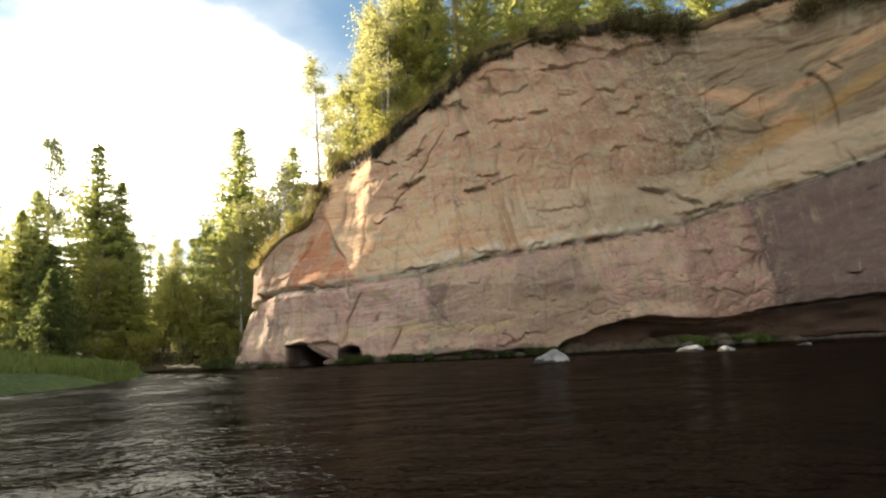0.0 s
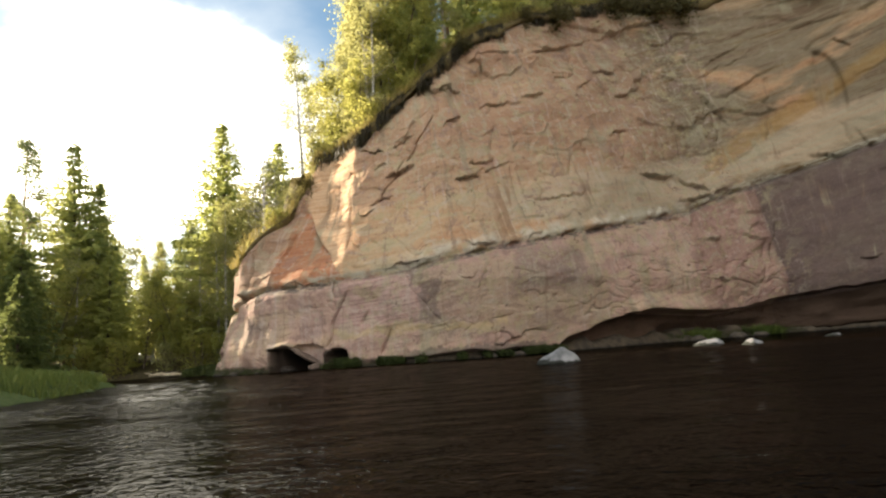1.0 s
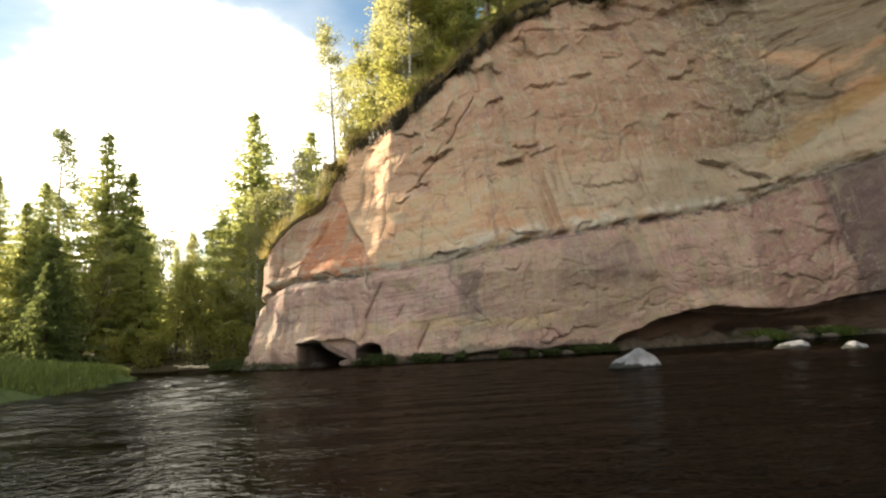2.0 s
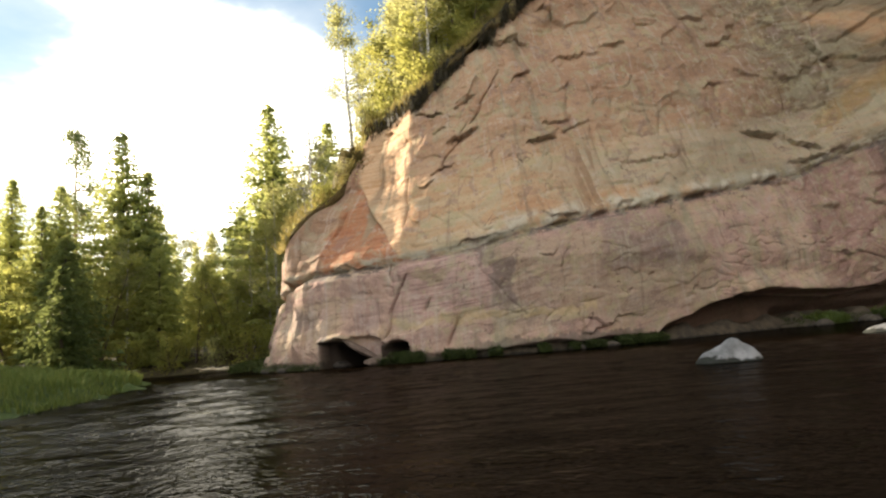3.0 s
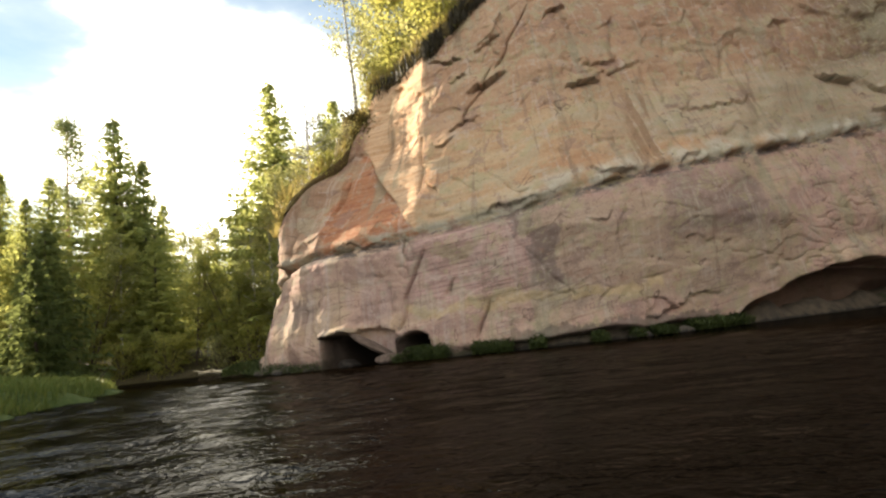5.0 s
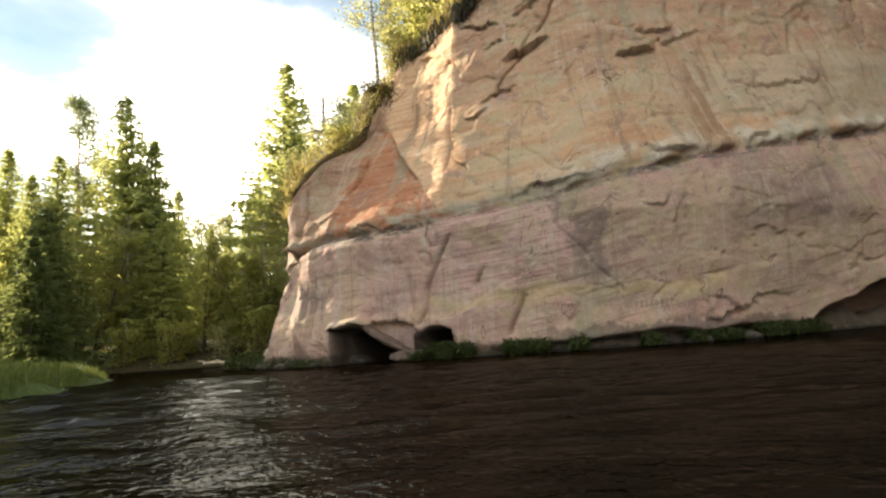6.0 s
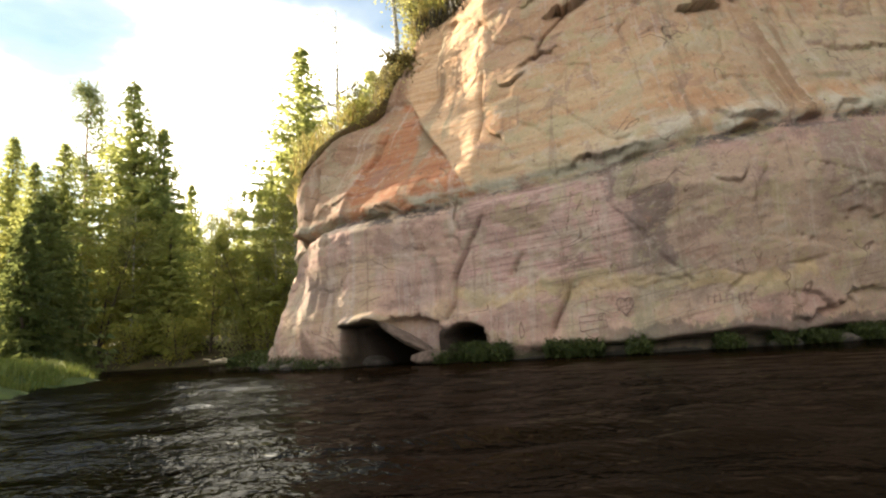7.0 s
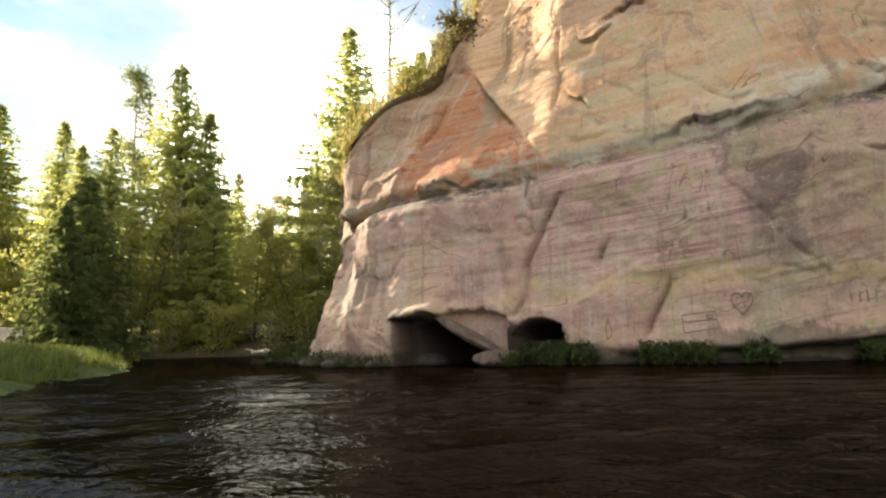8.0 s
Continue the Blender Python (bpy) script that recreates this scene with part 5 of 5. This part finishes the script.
# ---- boulders in the stream ----
def boulder_mesh(seed, size, peak=(0.1, 0.0)):
    """A worn, ridged stone that tapers to a crest."""
    bm = bmesh.new()
    bmesh.ops.create_icosphere(bm, subdivisions=4, radius=1.0)
    r = random.Random(seed)
    cuts = [(Vector((r.gauss(0, 1), r.gauss(0, 1), r.gauss(0.35, 0.6))).normalized(), r.uniform(0.66, 0.9)) for _ in range(16)]
    for v in bm.verts:
        for n, d in cuts:
            over = v.co.dot(n) - d
            if over > 0:
                v.co -= n * over * 0.92
        v.co *= 1 + 0.07 * noise.noise(v.co * 2.2 + Vector((seed, 0, 0))) + 0.035 * noise.noise(v.co * 6) + 0.012 * noise.noise(v.co * 17)
        if v.co.z > 0:
            k = 1 - 0.60 * v.co.z ** 1.5
            v.co.x, v.co.y = v.co.x * k + peak[0] * v.co.z, v.co.y * k + peak[1] * v.co.z
        v.co.x, v.co.y, v.co.z = v.co.x * size[0], v.co.y * size[1], v.co.z * size[2]
    me = bpy.data.meshes.new("boulder")
    bm.to_mesh(me)
    bm.free()
    me.materials.append(BOULDER)
    me.polygons.foreach_set("use_smooth", [True] * len(me.polygons))
    return me


for seed, x, y, z, size, turn, peak, words in (
    (3, 2.98, 12.45, -0.07, (0.52, 0.38, 0.37), 12, 0.08, "pale grey angular boulder with a dark wet foot in the river"),
    (5, 7.55, 18.6, -0.06, (0.62, 0.40, 0.27), 20, 0.22, "long flat pale boulder in the shallows"),
    (8, 7.80, 16.1, -0.07, (0.34, 0.28, 0.25), 0, -0.05, "small pale rounded stone awash in the river"),
    (9, 11.2, 19.4, -0.05, (0.42, 0.28, 0.17), 30, 0.10, "small pale stone by the cliff foot"),
):
    b = tagged(new("boulder", boulder_mesh(seed, size, (peak, 0.0))), words, "boulder", "boulders in the river")
    b.matrix_world = pose(x, y, z, 0, 0, turn)

# ---- along the water's edge ----
def face_point(s, z, proud=0.0):
    """A place on the rock face."""
    s, z = np.atleast_1d(np.asarray(s, float)), np.atleast_1d(np.asarray(z, float))
    off = face_offset(s, z) - lean_back(z, s) + proud
    return np.stack([at_s(s, LINE[:, 0]) + at_s(s, OUT[:, 0]) * off, at_s(s, LINE[:, 1]) + at_s(s, OUT[:, 1]) * off, z], -1)


def foot_bank(s0, s1, seed, width, height):
    """A low ragged shelf of sand, roots and stones against the foot of the face."""
    s = np.arange(s0, s1, 0.06)
    u = np.linspace(0, 1, 15)
    S, U = np.meshgrid(s, u, indexing="ij")
    env = ease(S, s0, s0 + 1.0) * ease(S, s1, s1 - 1.2)
    wide = width * (0.65 + 0.45 * lattice(S / 1.3, 0 * S, seed) + 0.2 * lattice(S / 0.4, 0 * S, seed + 1)) * env + 0.05
    tall = height * (0.75 + 0.35 * lattice(S / 0.8, 0 * S, seed + 2)) * env
    lump = 0.06 * bumpy(S / 0.28, U * 3, seed + 3, 3) * env
    off = -1.3 + U * (1.3 + wide)
    z = np.where(U < 0.55, tall, tall - (tall + 0.35) * ease(U, 0.55, 1.0)) + lump
    P = np.stack([at_s(S, LINE[:, 0]) + at_s(S, OUT[:, 0]) * off, at_s(S, LINE[:, 1]) + at_s(S, OUT[:, 1]) * off, z], -1)
    return grid_mesh("foot_bank", P, MUD)


def blades(name, at, tall, material, seed, lean=0.5, wide=0.02):
    """Many blades, each a bent pair of triangles, rooted at the places given."""
    r = np.random.RandomState(seed)
    n = len(at)
    a = r.uniform(0, 2 * np.pi, n)
    side = np.stack([np.cos(a), np.sin(a), 0 * a], -1) * (wide * r.uniform(0.6, 1.4, n))[:, None]
    h = tall * r.uniform(0.45, 1.15, n)
    bend = np.stack([r.normal(0, lean, n), r.normal(0, lean, n), np.ones(n)], -1)
    mid = at + bend * (h * 0.55)[:, None] * np.array([0.5, 0.5, 1])
    tip = at + bend * h[:, None]
    v = np.stack([at - side, at + side, mid + side * 0.7, mid - side * 0.7, tip], 1).reshape(-1, 3)
    i = np.arange(n) * 5
    quads = np.stack([i, i + 1, i + 2, i + 3], -1).tolist()
    tris = np.stack([i + 3, i + 2, i + 4], -1).tolist()
    return mesh_of(name, v, quads + tris, material)


MUD = pale_rock("dark_river_mud", (0.040, 0.031, 0.021), (0.085, 0.064, 0.042), (0.016, 0.013, 0.009))
for s0, s1, seed, width, height, words in ((24.9, 35.2, 201, 0.45, 0.34, "dark wet sand shelf at the cliff foot"), (15.2, 22.6, 211, 0.40, 0.20, "stony shelf round the cliff corner"), (40.5, 60.0, 221, 1.1, 0.26, "dark muddy shelf under the overhang"), (34.4, 47.5, 231, 0.30, 0.62, "wet rock ledge in the slot under the overhang")):
    part("foot_bank", foot_bank(s0, s1, seed, width, height), cliff, words)


def moss_on_foot(s0, s1, count, seed, reach, bare=-0.95):
    r = np.random.RandomState(seed)
    s = r.uniform(s0, s1, count * 3)
    s = s[lattice(s / 0.45, 0 * s, seed) + 0.6 * lattice(s / 0.17, 0 * s, seed + 5) > bare][:count]
    off = r.uniform(-0.25, reach, len(s)) + np.clip(np.maximum(face_offset(s, 0 * s + 0.45), face_offset(s, 0 * s + 0.15)), -0.2, 0.9)
    z = r.uniform(0.0, 0.36, len(s)) * (1 - 0.5 * np.clip(off / reach, 0, 1))
    return np.stack([at_s(s, LINE[:, 0]) + at_s(s, OUT[:, 0]) * off, at_s(s, LINE[:, 1]) + at_s(s, OUT[:, 1]) * off, z], -1)


tagged(new("moss", blades("moss", np.vstack([moss_on_foot(25.6, 28.0, 4500, 31, 0.42), moss_on_foot(28.0, 35.0, 7000, 37, 0.42, -0.1), moss_on_foot(15.5, 22.4, 1500, 32, 0.3), moss_on_foot(41.0, 50.0, 1800, 33, 0.8), moss_on_foot(24.9, 26.4, 2200, 34, 0.35), moss_on_foot(46.6, 48.6, 1200, 35, 1.0)]), 0.080, MOSS, 41, 1.1, 0.016)),
       "dark green moss and water plants along the cliff foot", "moss", kind="stuff")

tagged(new("water_plants", blades("water_plants", np.vstack([moss_on_foot(42.3, 43.9, 1500, 38, 1.1, -2.0), moss_on_foot(46.8, 48.4, 900, 39, 1.1, -2.0)]), 0.26, GRASS, 43, 0.6, 0.02)), "fresh green water plants at the foot of the overhang", "plants", kind="stuff")

r_g = np.random.RandomState(51)
gp = np.stack([r_g.uniform(-34, -7, 150000), r_g.uniform(0, 38, 150000)], -1)
gd = shore(gp[:, 0], gp[:, 1])
keep = (gd > 0.02) & (r_g.uniform(0, 1, len(gp)) < np.exp(-np.maximum(gd - 0.3, 0) / 4.5)) & (gp[:, 1] < 33)
gp = gp[keep][:30000]
tagged(new("grass", blades("grass", np.concatenate([gp, ground_z(gp[:, 0], gp[:, 1])[:, None] - 0.02], 1), 0.30, GRASS, 52, 0.35, 0.016)), "lush green grass on the low river bank", "grass", kind="stuff")

ts = r_g.uniform(15, 58, 14000)
to = r_g.uniform(-0.2, 1.3, 14000)
tagged(new("brink_grass", blades("brink_grass", brink(ts, to, 0.26 + 0.10 * np.clip(to, -1, 1)), 0.48, DRY_GRASS, 53, 0.6, 0.016)), "dry yellow grass and heather along the cliff brink", "grass", kind="stuff")
hs = np.r_[r_g.uniform(25.6, 58, 14000), r_g.uniform(22.7, 25.6, 250)]
hs = hs[lattice(hs / 0.7, 0 * hs, 91) + 0.5 * lattice(hs / 0.2, 0 * hs, 92) > -0.25]
tagged(new("hanging_moss", blades("hanging_moss", brink(hs, r_g.uniform(-0.32, -0.05, len(hs)), r_g.uniform(-0.30, 0.30, len(hs))), -0.42, ROOTS, 54, 0.35, 0.02)), "dark moss and roots hanging from the turf at the brink", "moss", kind="stuff")


def rough_stone(seed, material):
    bm = bmesh.new()
    bmesh.ops.create_icosphere(bm, subdivisions=3, radius=1.0)
    for v in bm.verts:
        v.co *= 1 + 0.22 * noise.noise(v.co * 1.3 + Vector((seed * 3.1, 0, 0))) + 0.06 * noise.noise(v.co * 4)
        v.co.z *= 0.7
    me = bpy.data.meshes.new("stone")
    bm.to_mesh(me)
    bm.free()
    me.materials.append(material)
    me.polygons.foreach_set("use_smooth", [True] * len(me.polygons))
    return me


stone_meshes = [rough_stone(n, DARK_STONE) for n in range(4)]
for n, (s, off, size) in enumerate([(19.6, 0.22, 0.22), (20.9, 0.18, 0.26), (22.0, 0.15, 0.20), (31.2, 0.25, 0.24), (32.4, 0.25, 0.22), (42.0, 0.9, 0.34), (44.8, 1.0, 0.36), (46.5, 0.9, 0.30)]):
    st = tagged(new("stone", stone_meshes[n % 4]), "dark wet stone at the cliff foot", "stone", "stones at the cliff foot")
    st.matrix_world = pose(float(at_s(s, LINE[:, 0]) + at_s(s, OUT[:, 0]) * off), float(at_s(s, LINE[:, 1]) + at_s(s, OUT[:, 1]) * off), 0.0, 0, 0, 47 * n) @ Matrix.Diagonal((size * 1.3, size, size, 1))

CAVE_STONE = pale_rock("black_wet_stone", (0.020, 0.015, 0.011), (0.045, 0.034, 0.026), (0.012, 0.010, 0.008))
SLAB_STONE = pale_rock("brown_sandstone_slab", (0.075, 0.050, 0.038), (0.15, 0.105, 0.080), (0.04, 0.028, 0.022))
for s0, z0, s1, z1, wide, thick, proud, material, words in (
    (23.40, 0.90, 24.70, 0.20, 0.24, 0.11, 0.02, SLAB_STONE, "long brown sandstone slab leaning across the cave mouth"),
    (24.25, 0.10, 25.10, 0.14, 0.26, 0.16, 0.10, SLAB_STONE, "brown sandstone block lying between the caves"),
    (22.75, 0.10, 23.35, 0.02, 0.28, 0.16, -0.30, CAVE_STONE, "dark wet block inside the cave mouth"),
):
    ends = [Vector((float(at_s(q, LINE[:, 0]) + at_s(q, OUT[:, 0]) * proud), float(at_s(q, LINE[:, 1]) + at_s(q, OUT[:, 1]) * proud), w)) for q, w in ((s0, z0), (s1, z1))]
    ax = (ends[1] - ends[0]).normalized()
    ay = Vector((float(at_s(s0, OUT[:, 0])), float(at_s(s0, OUT[:, 1])), 0))
    ay = (ay - ax * ay.dot(ax)).normalized()
    az = ax.cross(ay)
    half = (ends[1] - ends[0]).length / 2
    sl = tagged(new("stone", rough_stone(int(s0 * 10), material)), words, "stone", "fallen stones in the caves")
    sl.matrix_world = Matrix.Translation((ends[0] + ends[1]) / 2) @ Matrix((ax, ay, az)).transposed().to_4x4() @ Matrix.Diagonal((half * 1.1, wide, thick / 0.7, 1))
# mossy heap at the corner, bleached driftwood and a leaning dead stump on the far shore
heap = thing("mossy_rock", "rock overgrown with green moss at the cliff corner", "rock", (-12.7, 29.6, 0.0))
heap_me = rough_stone(9, DARK_STONE)
hr = part("rock", heap_me, heap)
hr.matrix_world = pose(-12.7, 29.6, 0.02, 0, 0, 30) @ Matrix.Diagonal((1.3, 0.8, 0.62, 1))
hm = np.random.RandomState(61).normal(0, 1, (1600, 3))
hm /= np.linalg.norm(hm, axis=1)[:, None]
hm[:, 2] = np.abs(hm[:, 2])
hc, hsn = math.cos(radians(30)), math.sin(radians(30))
hx, hy = hm[:, 0] * 1.24, hm[:, 1] * 0.76
hm = np.stack([-12.7 + hc * hx - hsn * hy, 29.6 + hsn * hx + hc * hy, 0.02 + hm[:, 2] * 0.42], -1)
hmo = part("moss", blades("moss", hm - np.array([-12.7, 29.6, 0.0]), 0.14, MOSS, 62, 0.7, 0.03), heap, "green moss")

log = thing("driftwood", "bleached bare log lying at the far water's edge", "log", (-19.4, 37.1, 0.0))
soup = Soup()
soup.add(*tube([(-1.1, 0.05, 0.16), (-0.5, 0.0, 0.22), (0.1, -0.05, 0.16), (0.8, 0.05, 0.14), (1.3, 0.12, 0.05)], [0.06, 0.085, 0.09, 0.075, 0.04], 8))
part("log_trunk", soup.mesh("log_trunk", BLEACHED, True), log)
for a, b, c in (((-0.4, 0, 0.22), (-0.15, -0.2, 0.33), (0.25, -0.35, 0.22)), ((0.3, 0, 0.16), (0.6, -0.2, 0.26), (1.0, -0.3, 0.30)), ((-0.8, 0, 0.18), (-1.0, -0.15, 0.30), (-1.3, -0.2, 0.34))):
    soup = Soup()
    soup.add(*tube([a, b, c], [0.045, 0.032, 0.012], 6))
    part("branch", soup.mesh("branch", BLEACHED, True), log)

stump = thing("leaning_stump", "dark rotten trunk leaning over the water", "stump", (-14.6, 37.9, 0.0))
soup = Soup()
soup.add(*tube([(-0.7, 0, -0.1), (-0.2, 0, 0.25), (0.5, 0.1, 0.8), (1.1, 0.15, 1.5)], [0.45, 0.40, 0.32, 0.22], 9))
part("stump_trunk", soup.mesh("stump_trunk", DEAD_WOOD, True), stump)
for a in range(5):
    soup = Soup()
    t = a * 1.3
    soup.add(*tube([(-0.5, 0, 0.1), (-0.5 + 0.5 * math.cos(t), 0.5 * math.sin(t), 0.12), (-0.5 + 1.0 * math.cos(t), 1.0 * math.sin(t), -0.15)], [0.14, 0.09, 0.03], 6))
    part("root", soup.mesh("root", DEAD_WOOD, True), stump)

# ---- what visitors scratched into the soft rock ----
SCRATCH = bark("scratched_rock", (0.21, 0.14, 0.115), (0.28, 0.19, 0.155), 1.0, 14.0)


def scratch(points, width=0.018):
    """A groove's dark line that follows the rock: points are places along the face and heights."""
    p = np.array(points, float)
    t = np.linspace(0, len(p) - 1, max(2, 6 * (len(p) - 1)))
    s, z = np.interp(t, range(len(p)), p[:, 0]), np.interp(t, range(len(p)), p[:, 1])
    soup = Soup()
    soup.add(*tube([Vector(q) for q in face_point(s, z, 0.006)], [width] * len(t), 5))
    return soup


heart = thing("carved_heart", "heart outline scratched into pink sandstone", "carving", tuple(face_point(28.55, 0.88)[0]))
pts = [(28.55 + 0.145 * math.sin(a) ** 3, 0.89 + 0.0120 * (13 * math.cos(a) - 5 * math.cos(2 * a) - 2 * math.cos(3 * a) - math.cos(4 * a))) for a in np.linspace(0, 2 * math.pi, 22)]
part("outline", scratch(pts, 0.014).mesh("outline", SCRATCH), heart)
for k, bars in enumerate(([(28.47, 0.92, 0.11), (28.57, 0.87, 0.13), (28.64, 0.93, 0.10)],)):
    for a, b, c in bars:
        part("bar", scratch([(a, b - c / 2), (a + 0.01, b + c / 2)], 0.009).mesh("bar", SCRATCH), heart)
for group_at, rows in (((29.95, 0.90), 8), ((27.5, 1.69), 4), ((27.45, 1.84), 5)):
    ins = thing("scratched_inscription", "row of faint marks scratched into the rock", "carving", tuple(face_point(*group_at)[0]), "inscriptions on the cliff")
    for k in range(rows):
        a = group_at[0] + 0.105 * k
        part("bar", scratch([(a, group_at[1] - 0.085), (a + 0.015 * (k % 2), group_at[1] + 0.085)], 0.010).mesh("bar", SCRATCH), ins)
        if k % 2:
            part("bar", scratch([(a - 0.02, group_at[1] + 0.02), (a + 0.07, group_at[1] + 0.06)], 0.010).mesh("bar", SCRATCH), ins)
panel = thing("rock_carving", "square frame with a small heart scratched into pink sandstone", "carving", tuple(face_point(27.95, 0.62)[0]))
for a, b in (((27.70, 0.73), (28.18, 0.77)), ((28.18, 0.77), (28.20, 0.52)), ((28.20, 0.52), (27.72, 0.46)), ((27.72, 0.46), (27.70, 0.73)), ((27.71, 0.63), (28.19, 0.65))):
    part("bar", scratch([a, b], 0.009).mesh("bar", SCRATCH), panel)
pts = [(28.09 + 0.042 * math.sin(a) ** 3, 0.69 + 0.0030 * (13 * math.cos(a) - 5 * math.cos(2 * a) - 2 * math.cos(3 * a) - math.cos(4 * a))) for a in np.linspace(0, 2 * math.pi, 14)]
part("small_heart", scratch(pts, 0.012).mesh("small_heart", SCRATCH), panel)
for ob in list(scene.objects):
    if ob.parent and ob.parent.name.startswith(("carved_heart", "rock_carving", "scratched_inscription")):
        ob.matrix_parent_inverse = Matrix.Translation(-ob.parent.location)
